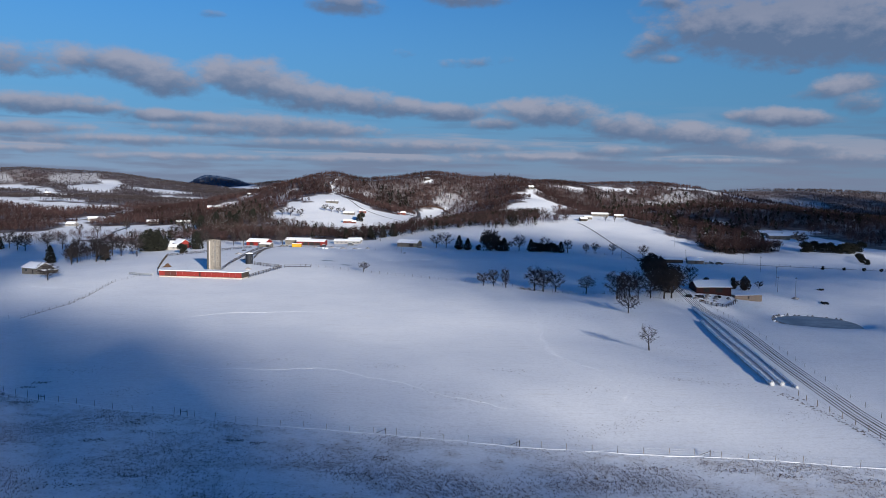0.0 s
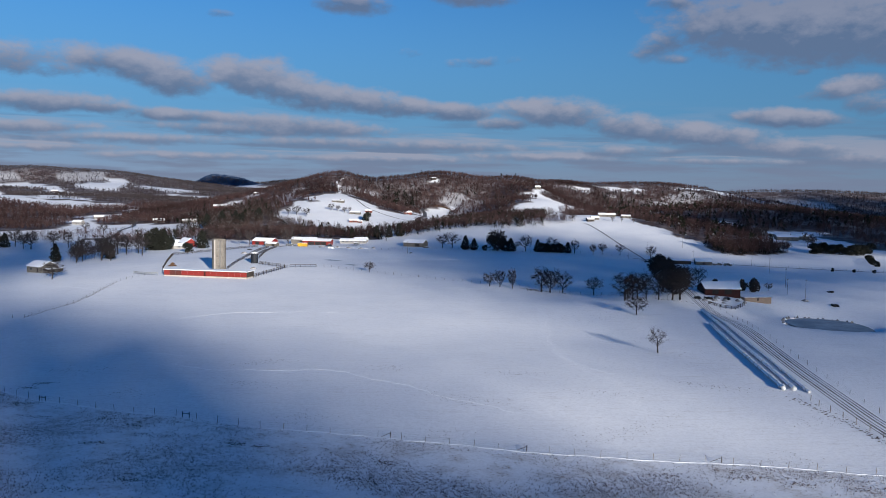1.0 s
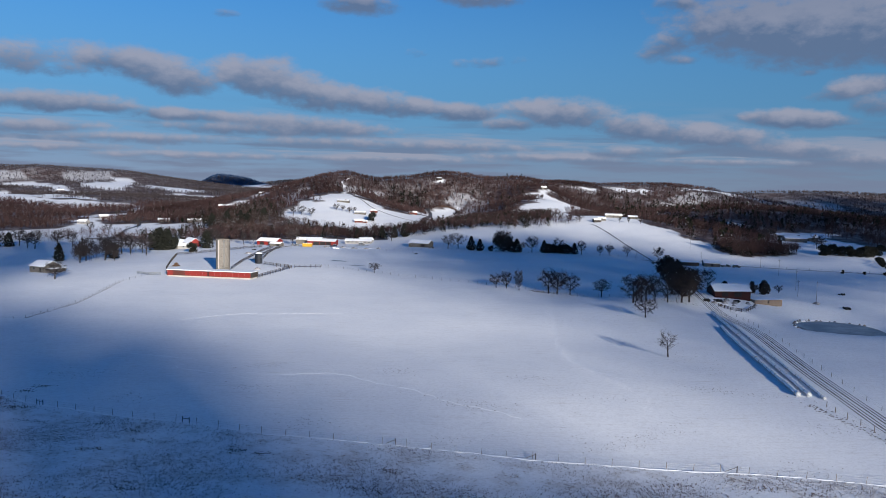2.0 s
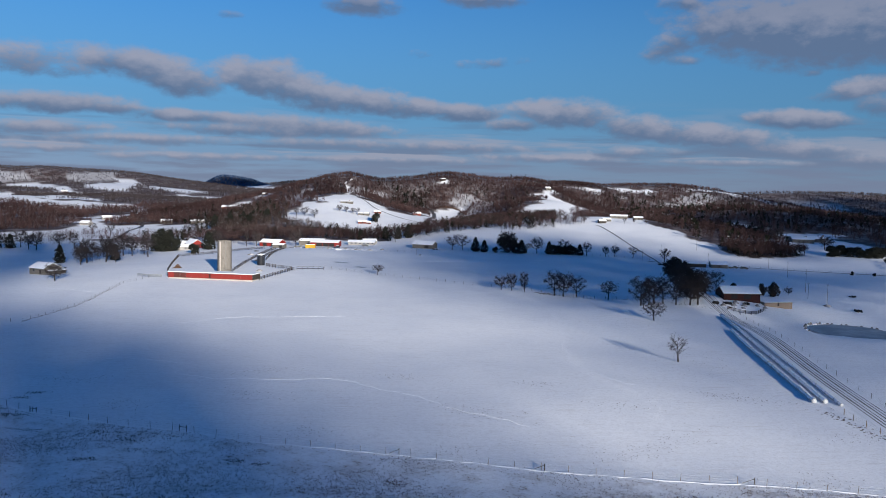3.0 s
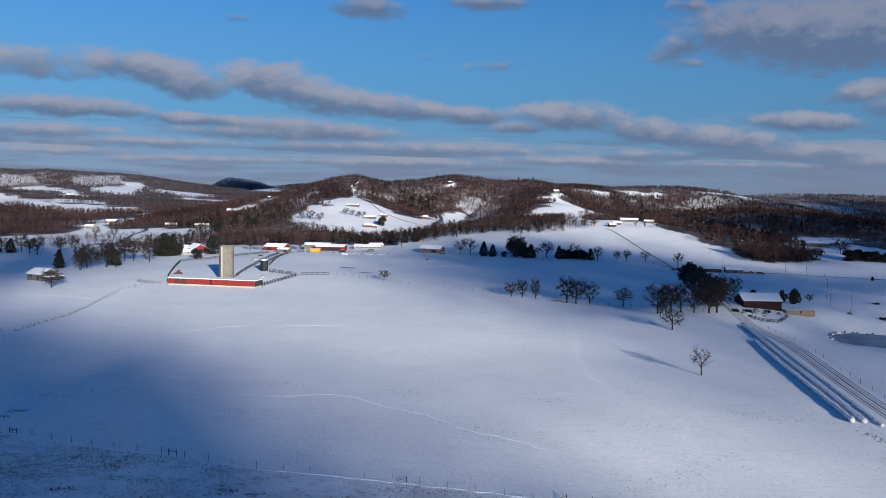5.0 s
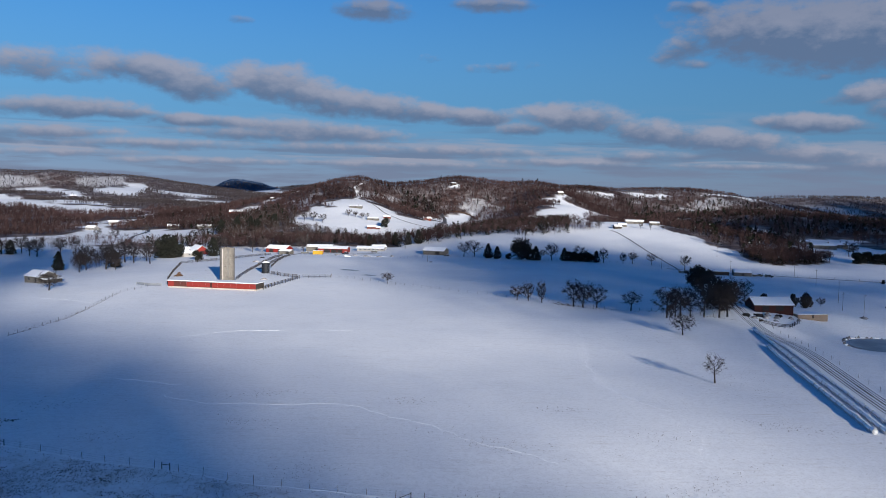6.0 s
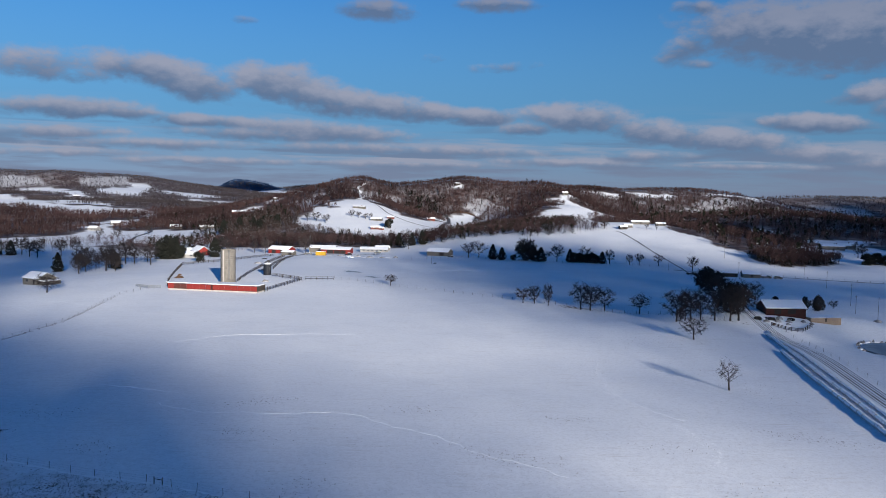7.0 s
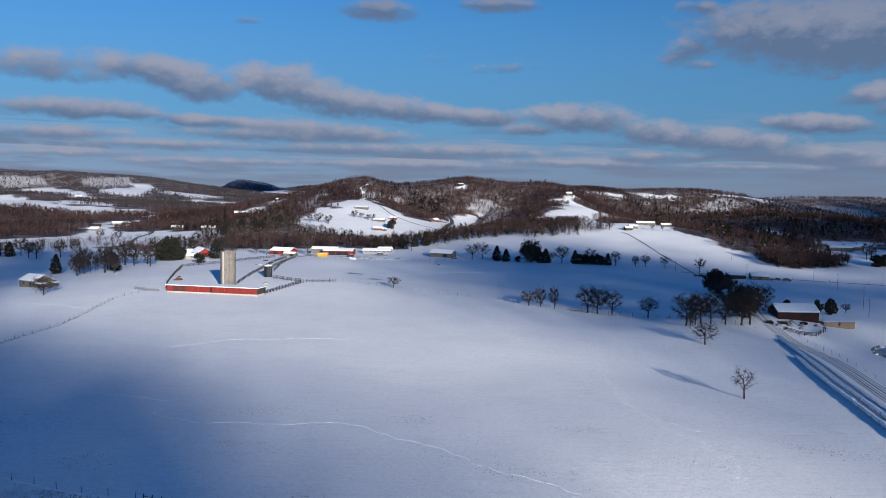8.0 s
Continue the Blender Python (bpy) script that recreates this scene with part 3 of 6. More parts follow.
def fence(pts, gap, tall, label, thick=0.07, wires=3, boards=0, mat=WOOD, every=1):
    x0, y0 = pts[0]
    t = thing("fence", x0, y0, 0, label, "fence", "field fences")
    z0 = hgt(x0, y0)
    rng = random.Random(int(abs(x0) * 13 + abs(y0)))
    spots = along(pts, gap)
    base = bmesh.new()
    rod(base, (0, 0, -0.4), (0, 0, tall), thick, thick * 0.85, 6)
    me = bpy.data.meshes.new("post")
    base.to_mesh(me)
    base.free()
    me.materials.append(mat)
    tops = []
    for px, py in spots:
        ob = new("post", me)
        ob.parent = t
        s = rng.uniform(0.85, 1.15)
        ob.matrix_basis = pose(px - x0, py - y0, hgt(px, py) - z0, rng.uniform(-4, 4), rng.uniform(-4, 4), 0) @ Matrix.Diagonal((1, 1, s, 1))
        tops.append(Vector((px - x0, py - y0, hgt(px, py) - z0)))
    for k in range(wires):
        bm = bmesh.new()
        h = tall * (0.3 + 0.6 * k / max(1, wires - 1))
        for a, b in zip(tops, tops[1:]):
            rod(bm, a + Vector((0, 0, h)), b + Vector((0, 0, h)), 0.008, sides=3, caps=False)
        part("wire", bm, STEEL, t)
    for k in range(boards):
        h = tall * (0.35 + 0.55 * k / max(1, boards - 1))
        for a, b in zip(tops, tops[1:]):
            bm = bmesh.new()
            rod(bm, a + Vector((0, 0, h)), b + Vector((0, 0, h)), 0.09, sides=4)
            part("rail", bm, mat, t)
    return t


# ---- trees ----
def limb(verts, faces, a, b, r0, r1, sides):
    """A tapered branch segment."""
    d = (b - a)
    q = d.to_track_quat("Z", "Y")
    k = len(verts)
    for p, r in ((a, r0), (b, r1)):
        for i in range(sides):
            u = 2 * math.pi * i / sides
            verts.append(p + q @ Vector((r * math.cos(u), r * math.sin(u), 0)))
    for i in range(sides):
        j = (i + 1) % sides
        faces.append((k + i, k + j, k + sides + j, k + sides + i))


def bare_tree_meshes(seed, wide=0.45, low=0.12, lean=0.0, twigs=2600, boughs=11, thick=1.0):
    """Trunk and leafless crown of a tree one metre tall: boughs, branches and a haze of twigs."""
    rng = random.Random(seed)
    tv, tf, cv, cf = [], [], [], []
    middle, up = Vector((lean, 0, (1.0 + low) / 2)), (1.0 - low) / 2
    lobes = [(rng.uniform(0, 6.28), rng.uniform(0, 6.28), rng.uniform(0.07, 0.15)) for _ in range(4)]

    def rim(d):
        u, v = math.atan2(d.y, d.x), math.asin(max(-1, min(1, d.z)))
        k = 1 + sum(m * math.sin((i + 2) * u + a) * math.cos((i + 2) * v + b) for i, (a, b, m) in enumerate(lobes))
        return Vector((d.x * wide * k, d.y * wide * k, d.z * up * k))

    def heading():
        return Vector((rng.gauss(0, 1), rng.gauss(0, 1), rng.gauss(0.05, 0.9))).normalized()

    trunk = [Vector((0, 0, -0.04)), Vector((lean * 0.2 + rng.uniform(-0.012, 0.012), rng.uniform(-0.012, 0.012), low + 0.04)), Vector((lean * 0.5, rng.uniform(-0.03, 0.03), 0.38)), Vector((lean * 0.9, rng.uniform(-0.04, 0.04), 0.62))]
    for i, (r0, r1) in enumerate(((0.030, 0.022), (0.022, 0.015), (0.015, 0.006))):
        limb(tv, tf, trunk[i], trunk[i + 1], r0, r1, 7)
    joints = []
    for i in range(boughs):
        k = (i + 0.5) / boughs
        a = trunk[1].lerp(trunk[2], min(1, k * 2)) if k < 0.5 else trunk[2].lerp(trunk[3], k * 2 - 1)
        u = i * 2.4 + rng.uniform(-0.4, 0.4)
        d = Vector((math.cos(u), math.sin(u), -0.55 + 1.6 * k)).normalized()
        end = middle + rim(d) * rng.uniform(0.55, 0.75)
        r = 0.0085
        sag = (end - a).length * 0.12
        for j in range(1, 5):
            b = a.lerp(end, 1 / (5 - j)) + Vector((rng.uniform(-1, 1), rng.uniform(-1, 1), rng.uniform(-0.3, 0.9))) * sag * (0.35 if j < 4 else 0)
            limb(cv, cf, a, b, r, r * 0.74, 4)
            a, r = b, r * 0.74
            joints.append(a)
    spines = []
    for _ in range(160 if twigs < 1200 else 220):
        d = heading()
        end = middle + rim(d) * (0.2 + 0.75 * rng.random() ** 0.6)
        start = min(joints, key=lambda p: (p - end).length + 0.35 * max(0, p.z - end.z))
        b = start.lerp(end, 0.5) + Vector((rng.uniform(-1, 1), rng.uniform(-1, 1), rng.uniform(-0.2, 1))) * 0.025
        limb(cv, cf, start, b, 0.0036, 0.0028, 3)
        limb(cv, cf, b, end, 0.0028, 0.0016, 3)
        spines.append((start, b, end))
    for _ in range(twigs):
        a, b, e = spines[rng.randrange(len(spines))]
        k = rng.random()
        p = a.lerp(b, k * 2) if k < 0.5 else b.lerp(e, k * 2 - 1)
        out = (p - middle).normalized()
        d = (out * 0.5 + Vector((rng.gauss(0, 0.8), rng.gauss(0, 0.8), rng.gauss(0.2, 0.7)))).normalized() * rng.uniform(0.05, 0.13)
        o = d.orthogonal().normalized() * rng.uniform(0.0018, 0.0034) * thick
        n = len(cv)
        cv.extend((p - o, p + o, p + d))
        cf.append((n, n + 1, n + 2))
    hi = max(v.z for v in cv)
    out = []
    for nm, vs, fs in (("trunk", tv, tf), ("crown", cv, cf)):
        me = bpy.data.meshes.new(nm)
        me.from_pydata([tuple(v / hi) for v in vs], [], fs)
        me.materials.append(BARK)
        out.append(me)
    return out


def leafy_crown_mesh(seed, wide=0.42, low=0.18, count=1500, leaf=0.035, mat=None, cone=False):
    """A crown of many small clumps, with an uneven outline, for a tree one metre tall."""
    rng = np.random.default_rng(seed)
    if cone:
        h = rng.random(count) ** 1.25
        u = rng.random(count) * 2 * math.pi
        lobes = 1 + 0.2 * np.sin(u * 3 + seed + 4 * h) + 0.2 * np.sin(h * 29 + u * 2) + 0.22 * np.sin(h * 11 + u * 5 + seed)
        r = wide * (1 - h ** 1.35) ** 0.8 * (0.55 + 0.45 * np.minimum(1, h * 5)) * np.sqrt(rng.uniform(0.3, 1, count)) * lobes + 0.01
        c = np.stack([r * np.cos(u), r * np.sin(u), low + h * (1 - low) * 0.98], -1)
    else:
        lump = rng.normal(0, 1, (14, 3))
        lump = lump / np.linalg.norm(lump, axis=1)[:, None] * rng.uniform(0.35, 0.75, (14, 1))
        pick = rng.integers(0, 14, count)
        d = rng.normal(0, 1, (count, 3))
        d = d / np.linalg.norm(d, axis=1)[:, None] * rng.uniform(0.2, 0.42, (count, 1))
        c = (lump[pick] + d) * np.array([wide, wide, (1 - low) / 2]) + np.array([0, 0, (1 + low) / 2])
    a = rng.normal(0, 1, (count, 3)) * leaf
    b = rng.normal(0, 1, (count, 3)) * leaf
    verts = np.stack([c - a * 0.6, c + b, c + a * 0.7 - b * 0.5], 1).reshape(-1, 3)
    me = bpy.data.meshes.new("crown")
    me.from_pydata(verts.tolist(), [], np.arange(count * 3).reshape(-1, 3).tolist())
    me.materials.append(mat or NEEDLES)
    return me


def stem_mesh(tall=0.5, r=0.02):
    bm = bmesh.new()
    rod(bm, (0, 0, -0.05), (0, 0, tall), r, r * 0.4, 6)
    me = bpy.data.meshes.new("trunk")
    bm.to_mesh(me)
    bm.free()
    me.materials.append(BARK)
    return me


BARE = [bare_tree_meshes(3, 0.44, 0.1, 0.0, 3000, 11, 1.3), bare_tree_meshes(11, 0.43, 0.08, 0.0, 2800, 11, 1.3), bare_tree_meshes(23, 0.55, 0.22, 0.06, 2200, 11, 1.1), bare_tree_meshes(37, 0.34, 0.06, -0.04, 2200, 11, 1.2), bare_tree_meshes(41, 0.54, 0.12, 0.0, 2600, 11, 1.2)]
FAR_BARE = [bare_tree_meshes(s, wd, low, 0.0, 1000, 8, 2.5) for s, wd, low in ((4, 0.47, 0.16), (12, 0.43, 0.2), (24, 0.52, 0.18), (38, 0.36, 0.16), (42, 0.54, 0.1))]
LONE = bare_tree_meshes(52, 0.44, 0.16, 0.05, 1150, 13)
CEDAR = [(stem_mesh(), leafy_crown_mesh(s, 0.28, 0.03, 1700, 0.032, cone=True)) for s in (1, 2)] + [(stem_mesh(), leafy_crown_mesh(9, 0.34, -0.08, 2000, 0.033))]
OAK = [bare_tree_meshes(61, 0.52, -0.08, 0.0, 8500, 14, 1.7), bare_tree_meshes(67, 0.5, -0.08, 0.0, 8500, 14, 1.7)]


OAK_LEAVES = leafy_crown_mesh(71, 0.44, 0.08, 1500, 0.03, BROWN_LEAVES)
BUSH = (stem_mesh(0.4), leafy_crown_mesh(77, 0.46, -0.06, 2000, 0.04, BROWN_LEAVES))


def tree(x, y, tall, kinds, label, category="tree", group="", wide=1.0, name="tree"):
    rng = random.Random(int(x * 31 + y * 17))
    t = thing(name, x, y, rng.uniform(0, 360), label, category, group)
    t.scale = (tall * wide * 1.12, tall * wide * 1.12, tall * 1.08)
    for me in kinds:
        ob = new(me.name.split(".")[0], me)
        ob.parent = t
    return t


# ---- woods ----
def tree_shape(rng, limbs, twigs, fat):
    """Cheap leafless hardwood one metre tall, as loose triangles: limbs fan out to a rounded crown."""
    v = []
    for i in range(2):
        u, w_ = i * 1.57, i * 1.57 + 3.14
        v += [(0.008 * math.cos(u), 0.008 * math.sin(u), -0.05), (0.008 * math.cos(w_), 0.008 * math.sin(w_), -0.05), (0, 0, 0.5)]
    wide, high = rng.uniform(0.26, 0.38), rng.uniform(0.36, 0.42)
    for i in range(limbs):
        u = i * 2.4 + rng.uniform(-0.4, 0.4)
        tilt = (i + 0.5) / limbs
        a = np.array([0, 0, 0.2 + 0.3 * tilt])
        r = math.cos(tilt * 1.5) * rng.uniform(0.75, 1.1)
        end = np.array([wide * r * math.cos(u), wide * r * math.sin(u), 0.52 + high * math.sin(tilt * 1.5) * rng.uniform(0.85, 1.1)])
        d = end - a
        s = np.array([-math.sin(u), math.cos(u), 0]) * 0.006 * fat
        v += [tuple(a - s), tuple(a + s), tuple(end)]
        for _ in range(twigs):
            p = a + d * rng.uniform(0.3, 1.0)
            e = rng.normal(0, 1, 3) * 0.1 + d * 0.12
            q = rng.normal(0, 1, 3)
            q = q / np.linalg.norm(q) * 0.0085 * fat
            v += [tuple(p - q), tuple(p + q), tuple(p + e)]
    return np.array(v)


def cedar_shape(rng, count):
    h = rng.random(count)
    u = rng.random(count) * 6.283
    r = 0.24 * (1 - h) ** 0.8 * rng.uniform(0.5, 1.1, count)
    c = np.stack([r * np.cos(u), r * np.sin(u), 0.05 + 0.95 * h], -1)
    a, b = rng.normal(0, 0.07, (count, 3)), rng.normal(0, 0.07, (count, 3))
    return np.stack([c - a, c + b, c + a - b * 0.5], 1).reshape(-1, 3)


def woods(name, poly, gap, tall, label, mat=WOODS, limbs=8, twigs=5, fat=1.0, seed=1, cedar=False):
    rng = np.random.default_rng(seed)
    p = np.array(poly)
    lo, hi = p.min(0), p.max(0)
    n = int((hi[0] - lo[0]) * (hi[1] - lo[1]) / gap ** 2)
    x, y = rng.uniform(lo[0], hi[0], n), rng.uniform(lo[1], hi[1], n)
    ok = inside(x, y, poly)
    ok &= ~open_snow(x, y)
    ok &= ~(thin_wood(x, y) & (rng.random(n) < 0.35))
    # the slopes that fall away to the north stand half as thick
    fall = (height(x, y + 6) - height(x, y - 6)) / 12
    ok &= (fall > -0.1) | (rng.random(n) < 0.3)
    x, y = x[ok], y[ok]
    z = height(x, y)
    n = len(x)
    shapes = [cedar_shape(rng, 26) if cedar else tree_shape(rng, limbs, twigs, fat) for _ in range(7)]
    size = rng.uniform(0.7, 1.15, n) * tall
    turn = rng.uniform(0, 6.283, n)
    tone = np.clip(rng.normal(0.45, 0.25, n) + 0.3 * np.sin(x * 0.031 + 2 * np.sin(y * 0.011)) * np.cos(y * 0.023 + x * 0.007), 0, 1)
    pick = rng.integers(0, 7, n)
    vs, ts = [], []
    for k in range(7):
        m = pick == k
        s = shapes[k]
        c, d = np.cos(turn[m])[:, None], np.sin(turn[m])[:, None]
        vx = (s[None, :, 0] * c - s[None, :, 1] * d) * size[m][:, None] + x[m][:, None]
        vy = (s[None, :, 0] * d + s[None, :, 1] * c) * size[m][:, None] + y[m][:, None]
        vz = s[None, :, 2] * size[m][:, None] + z[m][:, None]
        vs.append(np.stack([vx, vy, vz], -1).reshape(-1, 3))
        ts.append(np.repeat(tone[m], len(s)))
    v, tn = np.concatenate(vs), np.concatenate(ts)
    me = bpy.data.meshes.new(name)
    me.vertices.add(len(v))
    me.vertices.foreach_set("co", v.ravel())
    me.loops.add(len(v))
    me.loops.foreach_set("vertex_index", np.arange(len(v)))
    me.polygons.add(len(v) // 3)
    me.polygons.foreach_set("loop_start", np.arange(len(v) // 3) * 3)
    me.update(calc_edges=True)
    att = me.attributes.new("tone", "FLOAT", "POINT")
    att.data.foreach_set("value", tn.astype(np.float32))
    me.materials.append(mat)
    return tagged(new(name, me), label, "woods", kind="stuff")


woods("woods", WOOD_EAST, 7.5, 10.0, "dark leafless forest beyond a snowy yard", seed=22, limbs=7, twigs=5, fat=2.2)
woods("woods", BRUSH_B, 4.0, 7.0, "bare brush below a snowy clearing", seed=23, limbs=7, twigs=6, fat=1.9)
woods("thicket", THICKET_SHED, 4.2, 7.5, "grey bare thicket beside a farm shed", mat=DUSTED_WOODS, seed=34, limbs=8, twigs=10, fat=0.7)
woods("thicket", THICKET_BARN, 6.0, 8.5, "bare winter thicket behind the red barn", seed=35, limbs=8, twigs=8, fat=0.9)
woods("cedars", THICKET_BARN, 9.0, 8.0, "dark cedars in a thicket behind the red barn", mat=EVERGREENS, seed=36, cedar=True)
woods("brush", BRUSH_CREST, 3.2, 6.5, "grey bare brush on the crest of a snowy hill", seed=33, limbs=8, twigs=8, fat=0.9)
woods("brush", BRUSH_VALLEY, 4.0, 4.5, "brown brush on the valley floor", seed=37, limbs=8, twigs=8, fat=1.1)
woods("woods", WOOD_HILL, 3.5, 7.0, "brown leafless hardwood forest on a snowy hill", seed=1, limbs=6, twigs=3, fat=4.0)
woods("woods", WOOD_RIGHT, 5.9, 9.0, "dark leafless forest on shaded valley slopes", seed=2, limbs=6, twigs=5, fat=2.6)
woods("woods", WOOD_TIP, 2.6, 8.5, "dark bare thicket at the forest's tip", seed=31, twigs=9, fat=1.0)
woods("woods", BELT_CREEK, 9.0, 7.5, "bare trees along the creek meadow", seed=32, twigs=8, fat=0.9)
woods("woods", WOOD_BACK, 4.6, 6.5, "leafless forest along a far ridge", seed=3, limbs=6, twigs=3, fat=4.2)
woods("woods", WOOD_FAR_RIGHT, 8.0, 7.5, "dark leafless forest toward the far ridge", seed=21, limbs=6, twigs=2, fat=5.5)
woods("woods", BELT_FARM, 4.6, 10.0, "belt of bare trees behind the farm buildings", seed=4, twigs=8, fat=1.1)
woods("woods", BELT_BROWN, 4.8, 9.5, "brown trees dusted with snow behind the farm", mat=DUSTED_WOODS, seed=38, twigs=7, fat=1.3)
woods("woods", BELT_VALLEY, 4.6, 8.5, "dark belt of bare trees along the valley", seed=5, twigs=7, fat=1.3)
woods("woods", BELT_DARK, 4.8, 6.0, "dark belt of bare trees below the meadow", seed=39, twigs=7, fat=1.2)
woods("woods", WOOD_BROWN, 5.2, 8.5, "flat brown winter woodland on the valley floor", seed=6, limbs=8, twigs=4, fat=2.4)
woods("woods", WOOD_LEFT_MID, 5.5, 9.0, "bare woodland between snowy fields", seed=7, twigs=4, fat=2.4)
woods("woods", BELT_LEFT, 9.5, 8.0, "bare trees along a creek", seed=8, fat=1.1)
woods("woods", LEFT_WOODS, 8.0, 8.5, "winter woods and hedges between far snowy fields", mat=HAZED_WOODS, seed=9, limbs=6, twigs=3, fat=4.5)
woods("woods", RIDGE_LEFT, 9.0, 7.5, "far ridges covered in leafless forest", mat=HAZED_WOODS, seed=16, limbs=5, twigs=2, fat=7.5)
woods("woods", RIDGE_RIGHT, 10.0, 7.5, "far dark forested ridge", mat=HAZED_WOODS, seed=10, limbs=6, twigs=1, fat=8.0)
woods("woods", BLUE_HILL, 7.5, 11.0, "distant wooded knob under cloud shade, coloured blue for haze", mat=BLUE_WOODS, seed=11, limbs=6, twigs=1, fat=13.0)
woods("woods", FAR_WEST, 15.0, 13.0, "far ridge paled by painted haze behind a wooded knob", mat=HAZED_WOODS, seed=44, limbs=6, twigs=1, fat=12.0)
woods("woods", FAR_RIDGE, 16.0, 14.0, "far ridge covered in leafless forest", mat=HAZED_WOODS, seed=20, limbs=6, twigs=1, fat=11.0)
woods("woods", WOOD_VALLEY_LEFT, 4.8, 9.0, "thick winter trees below a wooded hill", mat=DUSTED_WOODS, seed=17, twigs=6, fat=1.4)
woods("woods", WOOD_ROUND_HOUSES, 8.5, 8.5, "snow-dusted trees round valley houses", mat=DUSTED_WOODS, seed=40, twigs=6, fat=1.4)
woods("woods", BRUSH_MEADOW, 3.5, 5.0, "bare brush in a snowy meadow", seed=18, twigs=7, fat=1.0)
woods("cedars", WOOD_TIP, 4.5, 6.0, "dark cedars at the forest's tip", mat=EVERGREENS, seed=45, cedar=True)
woods("cedars", PINES, 8.5, 9.5, "dark pine stand on the hill's flank", mat=EVERGREENS, seed=41, cedar=True)
woods("cedars", WOOD_VALLEY_LEFT, 11.0, 9.5, "dark cedars below a wooded hill", mat=EVERGREENS, seed=19, cedar=True)
woods("cedars", WOOD_ROUND_HOUSES, 17.0, 9.0, "dark cedars round valley houses", mat=EVERGREENS, seed=42, cedar=True)
woods("cedars", BELT_BROWN, 14.0, 8.0, "dark cedars among snow-dusted trees", mat=EVERGREENS, seed=12, cedar=True)
woods("cedars", BELT_DARK, 6.0, 5.5, "dark cedars below the snowy meadow", mat=EVERGREENS, seed=43, cedar=True)
woods("cedars", BELT_VALLEY, 6.5, 7.0, "dark cedars along the valley belt", mat=EVERGREENS, seed=13, cedar=True)
woods("cedars", WOOD_HILL, 38.0, 8.0, "scattered cedars in the hill forest", mat=EVERGREENS, seed=14, cedar=True)
woods("cedars", WOOD_RIGHT, 15.0, 9.0, "scattered cedars in the shaded forest", mat=EVERGREENS, seed=15, cedar=True)

# ---- clouds that shade the land: banks behind the flight, along the sun's direction ----
def cloud(cx, cy, rx, ry, turn, base, label, seed, depth=1.5, size=4.4, soft=0.12):
    """A bank of puffs above the place that lies towards the sun from (cx, cy)."""
    rng = np.random.default_rng(seed)
    bm = bmesh.new()
    bmesh.ops.create_icosphere(bm, subdivisions=1, radius=1.0)
    ico_v = np.array([v.co[:] for v in bm.verts])
    ico_f = np.array([[v.index for v in f.verts] for f in bm.faces])
    bm.free()
    vs, fs, k = [], [], 0
    c, s = math.cos(turn), math.sin(turn)
    puffs = int(depth * math.pi * rx * ry * TO_SUN.z / (math.pi * (size * 0.82) ** 2))
    for _ in range(puffs):
        r, u = math.sqrt(rng.random()) * rng.uniform(1 - soft, 1 + 0.8 * soft), rng.random() * 6.283
        lx, ly = r * rx * math.cos(u), r * ry * math.sin(u)
        gx, gy = cx + lx * c - ly * s, cy + lx * s + ly * c
        high = base + rng.uniform(-18, 18)
        d = (high - 14) / TO_SUN.z
        p = np.array([gx + TO_SUN.x * d, gy + TO_SUN.y * d, high])
        q = size * rng.uniform(0.55, 1.25) * (1.1 - 0.2 * r)
        vs.append(ico_v * q * np.array([1, 1, 0.8]) + p)
        fs.append(ico_f + k)
        k += len(ico_v)
    ob = mesh_object("cloud", np.concatenate(vs).tolist(), np.concatenate(fs).tolist(), CLOUD, smooth=True)
    return tagged(ob, label, "cloud", kind="stuff")


cloud(-145, 115, 335, 140, -0.84, 420, "low grey cumulus bank drifting near the sun", 1, 4.4, 4.0, 0.18)
cloud(96, 482, 110, 228, 0.2, 420, "broken cumulus bank drifting near the sun", 2, 2.8, 3.0, 0.45)
cloud(226, 405, 155, 62, 0.1, 420, "ragged cumulus bank drifting near the sun", 3, 2.0, 3.6, 0.2)
cloud(178, 200, 112, 115, 0.05, 420, "thin torn cloud veil drifting near the sun", 4, 0.72, 2.6, 0.35)
cloud(432, 785, 195, 275, 0.0, 420, "broad grey cloud bank drifting near the sun", 5, 2.8)
cloud(264, 566, 50, 62, 0.1, 420, "small torn cumulus drifting near the sun", 9, 2.6)
cloud(-240, 450, 85, 170, 0.1, 420, "small grey cumulus drifting near the sun", 6, 2.2, 3.2, 0.25)
cloud(1000, 1550, 560, 500, 0.0, 900, "wide grey cloud deck drifting near the sun", 7, 2.6, 16.0)
cloud(-860, 4300, 330, 420, 0.0, 1500, "distant grey cloud deck drifting near the sun", 8, 3.0, 18.0)


